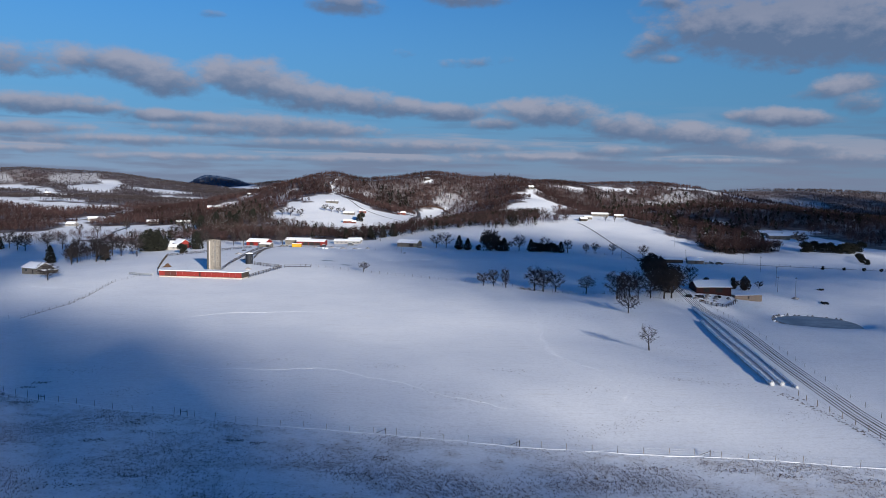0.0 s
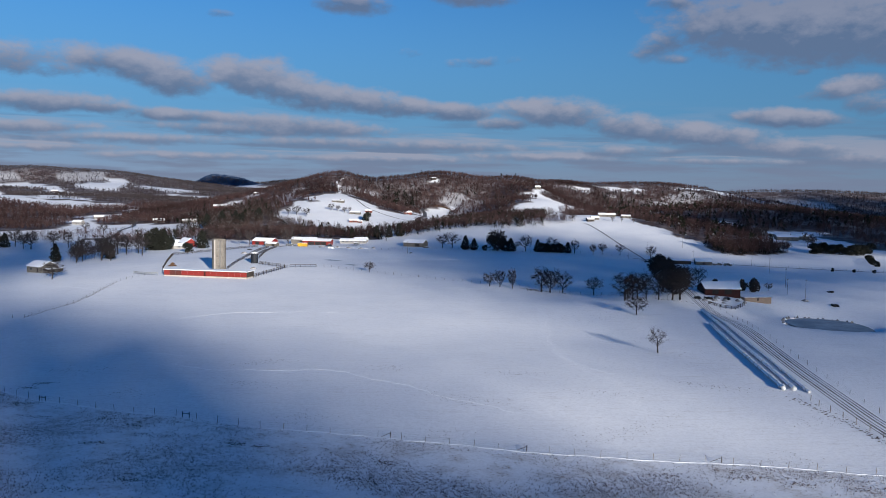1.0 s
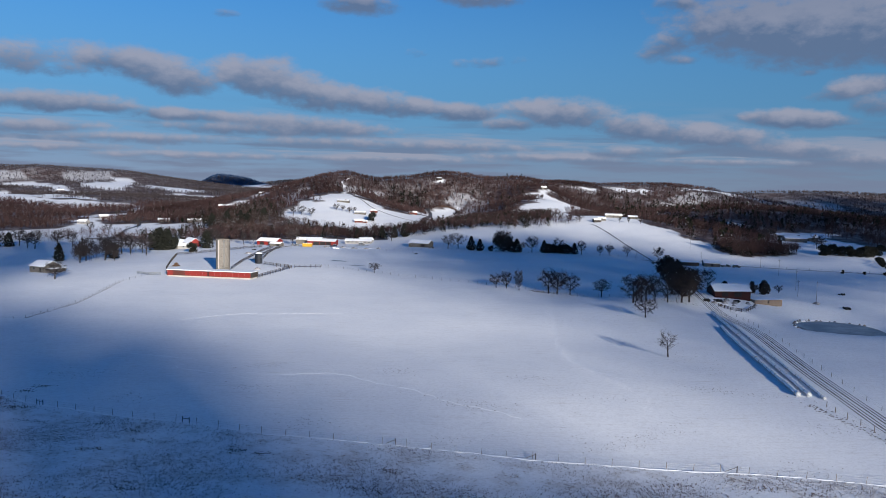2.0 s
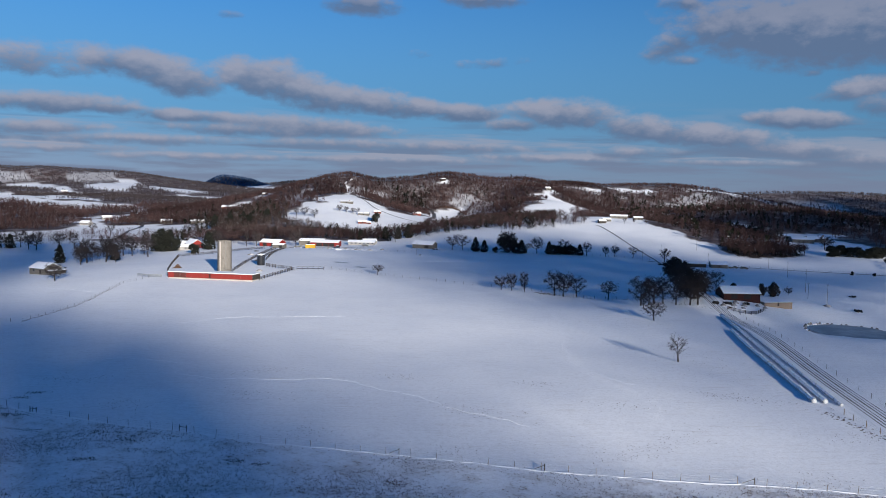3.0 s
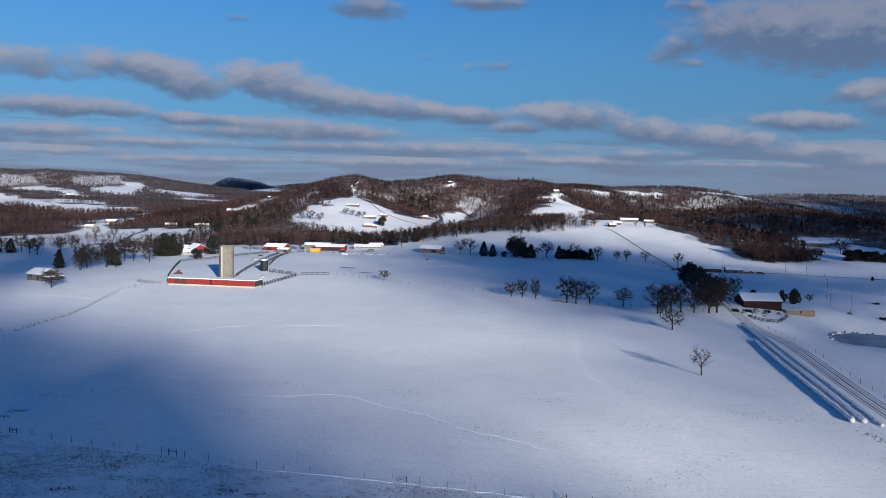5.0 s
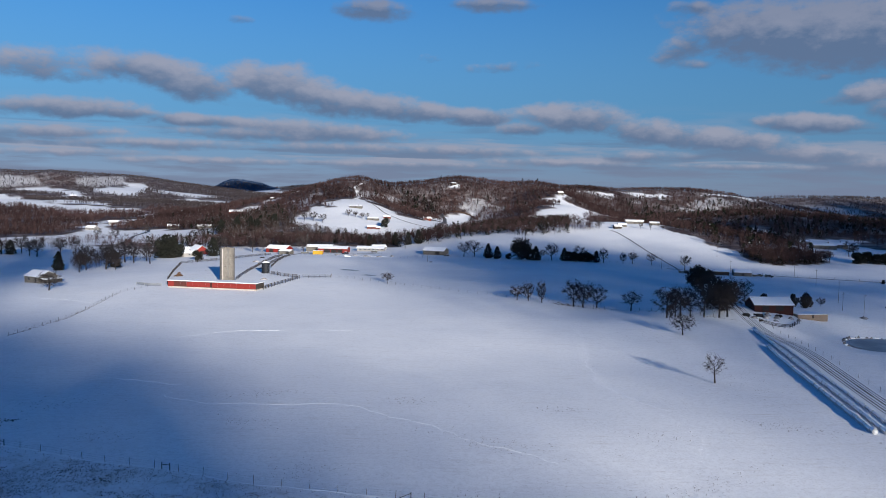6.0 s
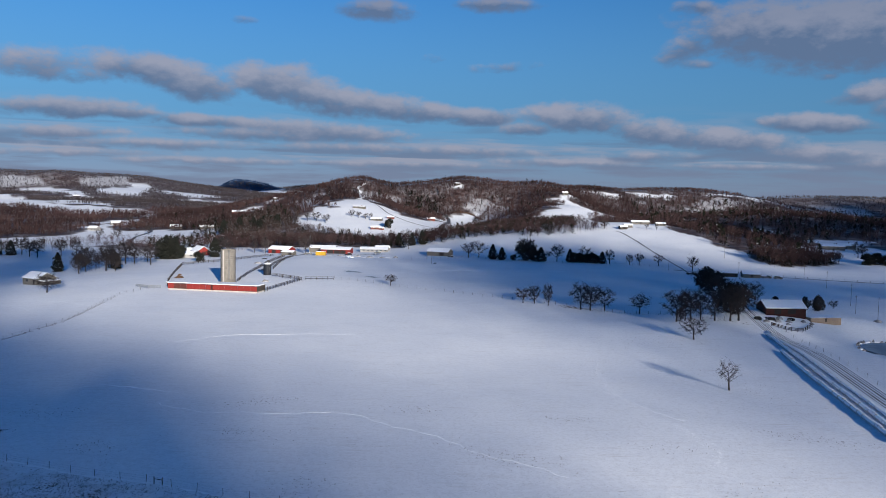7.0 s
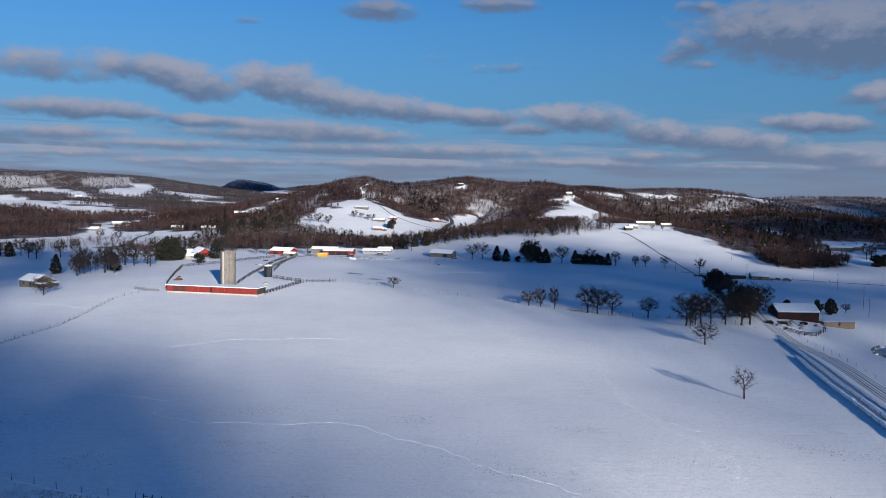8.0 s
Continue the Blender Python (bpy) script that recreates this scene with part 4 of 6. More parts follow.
# ---- the feed lot: long red barn, silo, tank, fences ----
def feed_barn():
    t = thing("feed_barn", -78.4, 356.4, -12.5, "long low red feed barn with a snow-covered flat roof", "barn")
    bm = bmesh.new()
    box(bm, -18.75, -4.0, -1.2, 18.75, 4.0, 0.35)
    part("foundation", bm, PALE_CONCRETE, t, "pale concrete footing")
    n = 14
    for i in range(n):
        x0 = -18.75 + 37.5 * i / n
        bm = bmesh.new()
        wd = 37.5 / n - 0.04
        line = []
        for k in range(10):
            u = x0 + 0.02 + wd * k / 10
            line += [(u, -4.0), (u + wd * 0.06, -4.05), (u + wd * 0.03 + 0.06, -4.05), (u + wd * 0.08, -4.0)]
        line.append((x0 + 0.02 + wd, -4.0))
        lo, hi = ([bm.verts.new((px_, py_, z_)) for px_, py_ in line] for z_ in (0.45, 2.5))
        for k in range(len(line) - 1):
            bm.faces.new((lo[k], lo[k + 1], hi[k + 1], hi[k]))
        part("panel", bm, RUST if i in (1, 2) else RED, t, "rust-stained sheet" if i in (1, 2) else "")
    for x in (-18.75, 18.75):
        bm = bmesh.new()
        box(bm, x - 0.06, -3.9, 0.35, x + 0.06, 4.0, 2.4)
        part("end_wall", bm, DARK_WOOD, t, "dark weathered end wall")
    for i in range(9):
        bm = bmesh.new()
        x = -18.4 + i * 4.6
        box(bm, x - 0.09, 3.7, -0.5, x + 0.09, 3.9, 2.4)
        part("post", bm, WOOD, t)
    bm = bmesh.new()
    prism(bm, [(-4.5, 2.53), (4.4, 2.42), (4.4, 2.55), (-4.5, 2.68)], -19.2, 19.2)
    roof = part("roof", bm, STEEL, t)
    bm = bmesh.new()
    prism(bm, [(-4.42, 2.69), (4.3, 2.56), (4.25, 2.76), (-4.35, 2.9)], -19.1, 19.1)
    part("roof_snow", bm, SNOW, roof, "fresh snow cover")
    bm = bmesh.new()
    box(bm, -0.5, -4.09, 0.5, 0.3, -4.0, 2.5)
    part("door", bm, BARN_RED, t, "dark red sliding door")


def silo():
    t = thing("silo", -77.2, 371.0, 0, "tall weathered concrete stave silo with open top", "silo")
    bm = bmesh.new()
    r, tall, staves = 3.05, 14.6, 64
    # staves with small joints, in courses
    for row in range(18):
        z0, z1 = -0.6 + row * 0.845, -0.6 + (row + 1) * 0.845 - 0.02
        for i in range(staves):
            u0, u1 = 2 * math.pi * (i + 0.03) / staves, 2 * math.pi * (i + 0.97) / staves
            rr = r + 0.012 * math.sin(i * 7.3 + row * 3.1)
            q = [bm.verts.new((rr * math.cos(u), rr * math.sin(u), z)) for u, z in ((u0, z0), (u1, z0), (u1, z1), (u0, z1))]
            bm.faces.new(q)
    part("stave_wall", bm, CONCRETE, t)
    bm = bmesh.new()
    rod(bm, (0, 0, -0.6), (0, 0, tall - 0.5), r - 0.03, None, 48, caps=False)
    part("liner", bm, CONCRETE, t)
    for k in range(18):
        bm = bmesh.new()
        z = 0.2 + k * 0.8
        segs = 48
        ring = []
        for i in range(segs):
            u = 2 * math.pi * i / segs
            ring.append([bm.verts.new(((r + a) * math.cos(u), (r + a) * math.sin(u), z + b)) for a, b in ((0.0, -0.02), (0.04, 0), (0.0, 0.02))])
        for a, b in zip(ring, ring[1:] + ring[:1]):
            bm.faces.new((a[0], b[0], b[1], a[1]))
            bm.faces.new((a[1], b[1], b[2], a[2]))
        part("hoop", bm, STEEL, t)
    bm = bmesh.new()
    u = radians(-112)
    rod(bm, (3.35 * math.cos(u), 3.35 * math.sin(u), 0), (3.35 * math.cos(u), 3.35 * math.sin(u), 14.4), 0.36, 0.36, 12)
    part("chute", bm, PALE_CONCRETE, t, "pale unloading chute")
    bm = bmesh.new()
    for k in range(26):
        z = 0.5 + k * 0.54
        rod(bm, (0.9, -3.15, z), (1.35, -3.1, z), 0.03, sides=4)
    rod(bm, (0.9, -3.15, 0.2), (0.9, -3.15, 14.4), 0.03, sides=4)
    rod(bm, (1.35, -3.1, 0.2), (1.35, -3.1, 14.4), 0.03, sides=4)
    part("ladder", bm, STEEL, t)


def slurry_tank():
    t = thing("storage_tank", -67.1, 404.5, 0, "blue-black enamelled storage tank topped with snow", "tank")
    for k in range(4):
        bm = bmesh.new()
        rod(bm, (0, 0, -0.4 + k * 1.32), (0, 0, 0.9 + k * 1.32), 1.78, 1.78, 32, caps=False)
        part("ring", bm, DARK_STEEL, t)
    bm = bmesh.new()
    rod(bm, (0, 0, -0.4), (0, 0, 4.9), 1.72, 1.72, 32)
    part("shell", bm, DARK_STEEL, t)
    bm = bmesh.new()
    rod(bm, (0, 0, 4.92), (0, 0, 5.1), 1.85, 1.78, 32)
    rod(bm, (0, 0, 5.1), (0, 0, 5.6), 1.78, 0.25, 32)
    part("snow_cap", bm, SNOW, t, "snow-covered conical lid")
    for z in range(10):
        bm = bmesh.new()
        rod(bm, (1.2, -1.4, 0.3 + z * 0.45), (1.55, -1.1, 0.3 + z * 0.45), 0.03, sides=4)
        part("rung", bm, STEEL, t)


feed_barn()
silo()
slurry_tank()
LOT_FENCE = "dark timber feed-lot fence dusted with snow"
fence([(-99.5, 362), (-104, 378), (-113, 420), (-122, 462)], 3.0, 1.5, LOT_FENCE, 0.10, 0, 3, DARK_WOOD)
fence([(-122, 463), (-108, 484), (-98, 515), (-88, 545)], 3.5, 1.5, LOT_FENCE, 0.10, 0, 3, DARK_WOOD)
fence([(-74.9, 377), (-75.7, 400), (-76.8, 430), (-78.9, 470), (-79.6, 498), (-79.7, 535)], 3.0, 1.5, LOT_FENCE, 0.12, 0, 3, DARK_WOOD)
fence([(-69.3, 432), (-72.9, 470), (-74.5, 505), (-75.1, 540)], 3.5, 1.4, LOT_FENCE, 0.10, 0, 3, DARK_WOOD)
fence([(-63.7, 399), (-56.8, 392), (-48.8, 387)], 2.5, 1.6, LOT_FENCE, 0.12, 0, 3, DARK_WOOD)
fence([(-48.8, 386), (-53.0, 371), (-57.6, 357), (-59.2, 350)], 2.5, 1.6, LOT_FENCE, 0.12, 0, 3, DARK_WOOD)
fence([(-47.8, 389), (-34.7, 393)], 2.5, 1.4, LOT_FENCE, 0.10, 0, 2, DARK_WOOD)
fence([(-112, 362), (-106, 358), (-100, 358)], 2.5, 1.4, "galvanised pipe gate panels beside the red barn", 0.07, 0, 4, STEEL)


def heap(x, y, r, tall, mat, label, category, seed, name="heap", lumps=9):
    """An uneven pile of rounded lumps."""
    rng = random.Random(seed)
    bm = bmesh.new()
    if mat in (HAY, MUD):
        # a slumped mound: rings of one uneven skin
        top, rings = bm.verts.new((0, 0, tall * 0.9)), []
        bumps = [(rng.uniform(0, 6.28), rng.randint(2, 6), rng.uniform(0.08, 0.2)) for _ in range(5)]
        for k in range(1, 9):
            f = k / 8
            ring = []
            for i in range(26):
                u = 2 * math.pi * i / 26
                e = 1 + sum(m * math.sin(n * u + a) for a, n, m in bumps) * 0.8
                z = tall * (1 - f ** 1.5) * (0.75 + 0.35 * rng.random()) - 0.12 * f
                ring.append(bm.verts.new((r * f * e * math.cos(u), r * f * e * 0.8 * math.sin(u), z)))
            rings.append(ring)
        for i in range(26):
            bm.faces.new((top, rings[0][i], rings[0][(i + 1) % 26]))
            for a, b in zip(rings, rings[1:]):
                bm.faces.new((a[i], b[i], b[(i + 1) % 26], a[(i + 1) % 26]))
        lumps = 0
    for _ in range(lumps):
        u, d = rng.uniform(0, 6.28), r * rng.random() ** 0.7
        s = rng.uniform(0.3, 0.55) * r
        m = Matrix.LocRotScale((d * math.cos(u), d * math.sin(u), tall * 0.25 * (1 - d / r * 0.6)), Euler((rng.random(), rng.random(), rng.random())), (s, s * rng.uniform(0.6, 1), tall * rng.uniform(0.3, 0.55)))
        bmesh.ops.create_icosphere(bm, subdivisions=2, radius=1, matrix=m)
    for v in bm.verts:
        v.co += Vector((rng.uniform(-1, 1), rng.uniform(-1, 1), rng.uniform(-1, 1))) * 0.04 * r
    ob = part(name, bm, mat, None, label)
    ob.matrix_basis = pose(x, y, hgt(x, y))
    return tagged(ob, label, category)


heap(-103.4, 392, 2.4, 1.0, HAY, "spoiled brown hay pile poking through snow", "hay pile", 1, "hay_pile")
heap(-106.0, 402, 1.1, 0.7, HAY, "small brown hay pile on trampled snow", "hay pile", 2, "hay_pile")
heap(-63.5, 380, 1.5, 0.9, MUD, "dark heap of frozen manure in the lot", "manure heap", 3, "manure_heap")
heap(-84, 470, 2.0, 0.9, MUD, "dark round bale remains on the snow", "bale remains", 4, "bale_remains")
heap(-79.5, 474, 1.6, 0.8, MUD, "dark bale remains beside the lot fence", "bale remains", 5, "bale_remains")
heap(-90, 440, 1.0, 0.6, MUD, "dark stone lump showing through snow", "stone", 6, "stone")
heap(-87, 505, 1.2, 0.8, DARK, "dark feed trough half buried in snow", "feed trough", 7, "feed_trough")

# ---- buildings of the farmstead ----
gable("red_barn", -136.5, 553, -55, 12, 8, 2.8, 2.8, RED, "bright red barn with a snowy roof and white trim", doors=[("r", 0, 3, 2.6, 0, BARN_RED)])
gable("shed", -137.5, 529, 8, 10.5, 6, 2.2, 1.2, WHITE_WALL, "small white shed with a snow-covered roof", "shed", doors=[("f", -2, 1.1, 2, 0, GREY_WALL)], windows=[("f", 2, 1, 0.8, 1)])
gable("shed", -150, 560, 10, 12, 8, 2.6, 1.6, WHITE_WALL, "pale shed behind the red barn under snow", "shed", windows=[("f", 0, 1, 0.8, 1)])
gable("barn", -90, 585, -20, 15, 10, 2.6, 1.9, RED, "wide red barn with a broad snow-covered roof", doors=[("f", -3.5, 3, 2.2, 0), ("f", 3, 3, 2.2, 0), ("l", 0, 4, 2.4, 0)])
gable("shed", -81.5, 560, -18, 8, 5, 2.0, 0.8, GREY_WALL, "low grey lean-to shed with snow on its roof", "shed", doors=[("f", 2, 2, 2, 0)])
# the three doors are near-black panels that paint the shade inside open bays
gable("machine_shed", -52.5, 583, -8, 20, 10, 2.8, 1.3, RED, "long red machine shed with its open front painted dark", "shed", doors=[("f", -3.6, 4.2, 2.4, 0), ("f", 1.0, 4.2, 2.4, 0), ("f", 5.2, 3.6, 2.4, 0)])
gable("barn", -63, 594, -6, 18, 9, 3.2, 1.3, GREY_WALL, "grey barn behind the machine shed with snowy roof", windows=[("f", 0, 1, 1, 1.5)])
gable("poultry_house", -28, 599, -3, 19, 8, 1.9, 1.2, WHITE_WALL, "long low white building with a snow-covered roof", "farm building", windows=[("f", x, 1.4, 0.7, 0.9) for x in (-7, -4, -1, 2, 5, 8)])
gable("shed", -23, 608, 20, 10, 6, 2.0, 1.3, WHITE_WALL, "white outbuilding under fresh snow", "shed", doors=[("f", 0, 2.0, 1.7, 0)])
gable("shed", 17, 571, -24, 15, 9, 2.6, 2.0, GREY_WALL, "grey plank hay shed with snow on the roof", "shed", doors=[("f", 3, 3, 2.2, 0)])


def dumpster(x, y, turn):
    t = thing("dumpster", x, y, turn, "yellow steel dumpster standing in snow by the shed", "dumpster")
    bm = bmesh.new()
    prism(bm, [(-1.3, 0.15), (1.3, 0.15), (1.5, 2.4), (-1.5, 2.4)], -3.2, 3.2)
    body = part("body", bm, YELLOW, t)
    for i in range(5):
        bm = bmesh.new()
        x0 = -2.8 + i * 1.4
        prism(bm, [(-1.32, 0.2), (-1.42, 0.2), (-1.62, 2.3), (-1.5, 2.3)], x0 - 0.08, x0 + 0.08)
        part("rib", bm, YELLOW, body)
    bm = bmesh.new()
    box(bm, -3.1, -1.4, 2.41, 3.1, 1.4, 2.55)
    part("snow_load", bm, SNOW, t, "snow on top")
    for sx in (-2.4, 2.4):
        bm = bmesh.new()
        rod(bm, (sx, -1.2, 0.05), (sx, 1.2, 0.05), 0.16, sides=10)
        part("roller", bm, RUBBER, t)


dumpster(-60.3, 556, -5)


def vehicle(x, y, turn, paint, label, name="car", category="car", truck=False):
    t = thing(name, x, y, turn, label, category, "parked vehicles")
    ln, wd = (5.4, 1.95) if truck else (4.5, 1.8)
    bm = bmesh.new()
    prof = [(-ln / 2, 0.4), (ln / 2, 0.4), (ln / 2, 0.85), (ln / 2 - 0.2, 1.0), (-ln / 2 + 0.1, 1.0), (-ln / 2, 0.85)]
    prism(bm, prof, -wd / 2, wd / 2)
    for v in bm.verts:
        v.co = Vector((v.co.y, v.co.x, v.co.z))
    body = part("body", bm, paint, t)
    bm = bmesh.new()
    a, b = (0.2, 1.9) if truck else (-1.9, 1.2)
    prism(bm, [(a, 1.0), (b, 1.0), (b - 0.6, 1.62), (a + 0.35, 1.62)], -wd / 2 + 0.1, wd / 2 - 0.1)
    for v in bm.verts:
        v.co = Vector((v.co.y, v.co.x, v.co.z))
    part("cabin", bm, GLASS, t)
    bm = bmesh.new()
    box(bm, a + 0.35, -wd / 2 + 0.12, 1.625, b - 0.6, wd / 2 - 0.12, 1.75)
    part("snow_cover", bm, SNOW, t, "snow on the roof")
    for wx in (-ln / 2 + 0.85, ln / 2 - 0.9):
        for wy in (-wd / 2 + 0.1, wd / 2 - 0.1):
            bm = bmesh.new()
            rod(bm, (wx, wy - 0.1, 0.34), (wx, wy + 0.1, 0.34), 0.34, 0.34, 14)
            wheel = part("wheel", bm, RUBBER, t)
            bm = bmesh.new()
            rod(bm, (wx, wy - 0.11, 0.34), (wx, wy + 0.11, 0.34), 0.18, 0.18, 10)
            part("rim", bm, STEEL, wheel)
    return t


vehicle(-70, 566, 10, CAR_DARK, "dark pickup truck parked in front of the shed", "pickup_truck", "truck", True)
vehicle(-25, 583, 5, CAR_DARK, "dark car parked by the long white building")
vehicle(-43, 560, 60, CAR_DARK, "dark snow-dusted utility trailer in the yard", "trailer", "trailer", True)
heap(-47, 553, 2.4, 0.8, MUD, "pile of snow-covered scrap beside the machine shed", "scrap pile", 11, "scrap_pile")
heap(-36, 545, 2.0, 1.0, MUD, "low dark brush pile with patches of snow", "brush pile", 12, "brush_pile")
heap(-28, 540, 2.4, 0.9, MUD, "brush heap at the edge of the yard", "brush pile", 13, "brush_pile")
heap(-20, 538, 2.0, 0.8, MUD, "scattered dark logs half covered with snow", "log pile", 14, "log_pile")
heap(-12, 546, 1.6, 0.9, MUD, "small dark log pile in the snow", "log pile", 15, "log_pile")
heap(-40, 530, 2.5, 0.3, SNOW, "long ploughed snow bank in the farm yard", "snow bank", 16, "snow_bank")
heap(24, 558, 1.6, 1.0, DARK, "dark rusty implement standing in a snowy field", "implement", 17, "implement")
heap(12, 496, 0.9, 0.7, DARK, "dark mineral feeder beside a utility pole", "feeder", 18, "feeder")

# left house with carport
def left_house():
    t = gable("house", -157, 377, -32, 10, 8.5, 2.6, 2.1, GREY_WALL, "weathered grey-tan farm shed with snowy gable roof", "house", windows=[("f", -2, 1.1, 0.9, 1.1), ("r", 2, 1, 0.9, 1.1)], doors=[("f", 2.5, 1.0, 2.0, 0), ("r", -1, 2.6, 2.0, 0)])
    bm = bmesh.new()
    box(bm, 5.1, -3.9, -0.6, 8.6, 3.9, 1.7)
    lean = part("lean_to", bm, GREY_WALL, t, "low grey lean-to")
    bm = bmesh.new()
    prism(bm, [(-4.2, 1.72), (4.2, 1.72), (4.2, 1.86), (-4.2, 1.86)], 5.1, 9.0)
    roof = part("lean_to_roof", bm, STEEL, t, "flat lean-to roof")
    bm = bmesh.new()
    prism(bm, [(-4.1, 1.865), (4.1, 1.865), (4.05, 2.03), (-4.05, 2.03)], 5.2, 8.9)
    part("roof_snow", bm, SNOW, roof, "fresh snow cover")


left_house()

# ---- right-hand barn by the lane ----
gable("barn", 129.2, 312.6, 0, 14.0, 8.5, 2.1, 2.1, BARN_RED, "dark red timber barn with a snow-white roof", doors=[("f", -3.0, 2.4, 1.7, 0), ("f", 2, 2.8, 1.7, 0), ("l", 0, 3, 2.0, 0)], foundation=2.0)


def tan_shed():
    t = thing("storage_shed", 142.3, 310.2, 8, "low tan shed with two wide doors and snowy roof", "shed")
    bm = bmesh.new()
    box(bm, -5.8, -3.2, -2.0, 5.8, 3.2, 2.0)
    part("wall", bm, TAN, t)
    bm = bmesh.new()
    prism(bm, [(-3.6, 2.05), (3.6, 2.25), (3.6, 2.37), (-3.6, 2.17)], -6.1, 6.1)
    roof = part("roof", bm, STEEL, t)
    bm = bmesh.new()
    prism(bm, [(-3.5, 2.175), (3.5, 2.37), (3.45, 2.55), (-3.45, 2.36)], -6.0, 6.0)
    part("roof_snow", bm, SNOW, roof, "fresh snow cover")
    for x0, x1 in ((-5.4, -0.5), (0.3, 5.4)):
        bm = bmesh.new()
        box(bm, x0, -3.3, 0.1, x1, -3.2, 1.8)
        for k in range(4):
            z = 0.1 + k * 0.42
            box(bm, x0 + 0.05, -3.33, z + 0.03, x1 - 0.05, -3.29, z + 0.39)
        part("door", bm, TAN, t, "tan sectional door")
    bm = bmesh.new()
    box(bm, -0.45, -3.34, 0, 0.25, -3.2, 1.9)
    part("door_post", bm, DARK_WOOD, t, "dark door post")
    t.scale = (1, 1, 0.62)


tan_shed()
heap(117.5, 303.5, 1.6, 1.3, DARK, "dark machinery parked against the barn", "machinery", 21, "machinery")
heap(121.5, 304.0, 1.5, 1.2, DARK, "pile of dark scrap by the barn", "scrap pile", 22, "scrap_pile")
heap(125.5, 305.5, 1.4, 1.0, MUD, "dark firewood pile under the barn eaves", "wood pile", 23, "wood_pile")
heap(130.0, 305.5, 1.4, 1.0, DARK, "dark rusty farm implements beside a red barn", "implement", 24, "implement")
heap(133.5, 304.5, 1.1, 0.9, MUD, "brush heap beside the tan shed", "brush pile", 25, "brush_pile")
for k, (x, y, r, tall, mat) in enumerate(((119.2, 301.5, 1.1, 0.9, MUD), (123.6, 302.4, 1.3, 1.1, MUD), (127.8, 303.0, 1.2, 1.0, MUD), (136.0, 303.8, 0.9, 0.8, MUD), (120.8, 299.3, 0.8, 0.6, HAY), (126.2, 300.4, 0.9, 0.6, MUD))):
    heap(x, y, r, tall, mat, "dark snow-dusted clutter heaped before the red barn", "clutter", 60 + k, "clutter_heap", 8)
fence([(119, 297), (123, 293.5), (128, 294), (132, 298), (135, 301)], 2.2, 1.4, "dark board corral fence beside the barn", 0.11, 0, 3, DARK_WOOD)
heap(190, 339, 1.6, 0.9, DARK, "dark round bale feeder on the snow", "bale feeder", 26, "bale_feeder")
heap(175.5, 310, 1.5, 1.0, DARK, "dark hay ring with frozen hay", "hay ring", 27, "hay_ring")
heap(167.5, 318, 1.8, 0.7, MUD, "trampled dark ground round a pole", "mud patch", 28, "mud_patch")


# ---- pond ----
def pond():
    bm = bmesh.new()
    n = 64
    ring = [bm.verts.new((153.5 + 12.9 * math.cos(u) * (1 + 0.05 * math.sin(3 * u)), 274 + 17.5 * math.sin(u) * (1 + 0.04 * math.cos(2 * u)), 10.35)) for u in (2 * math.pi * k / n for k in range(n))]
    bm.faces.new(ring)
    tagged(part("pond", bm, ICE, None), "partly frozen farm pond with grey ice", "water", kind="structure")


pond()
rng_pond = random.Random(5)
for k in range(26):
    u = radians(20 + 150 * k / 25)
    heap(153.5 + 14.2 * math.cos(u), 274 + 19.2 * math.sin(u), rng_pond.uniform(0.5, 0.9), rng_pond.uniform(0.5, 1.1), MUD if k % 3 else SNOW, "snow-capped rock on the pond bank", "rock", 100 + k, "rock", 4)


# ---- lane, bale rows, roads, tracks ----
LANE = [(117.5, 314), (116.6, 304), (115.0, 282), (112.3, 260), (108.2, 238), (104.0, 218), (100.6, 202), (97.6, 187), (94.2, 168), (91.2, 150), (89.6, 134), (89, 110), (90, 80)]
ribbon("lane", LANE, 6.0, SNOW, "snow-packed farm lane", 0.04, 0.0, "road")
for off, wd in ((-1.9, 0.25), (-1.1, 0.4), (-0.3, 0.2), (0.7, 0.4), (1.5, 0.2), (2.3, 0.25)):
    ribbon("wheel_rut", [(x + off, y) for x, y in LANE], wd, MUD, "dark wheel rut in the snowy lane", 0.08, 0.0, "rut", wobble=0.3)


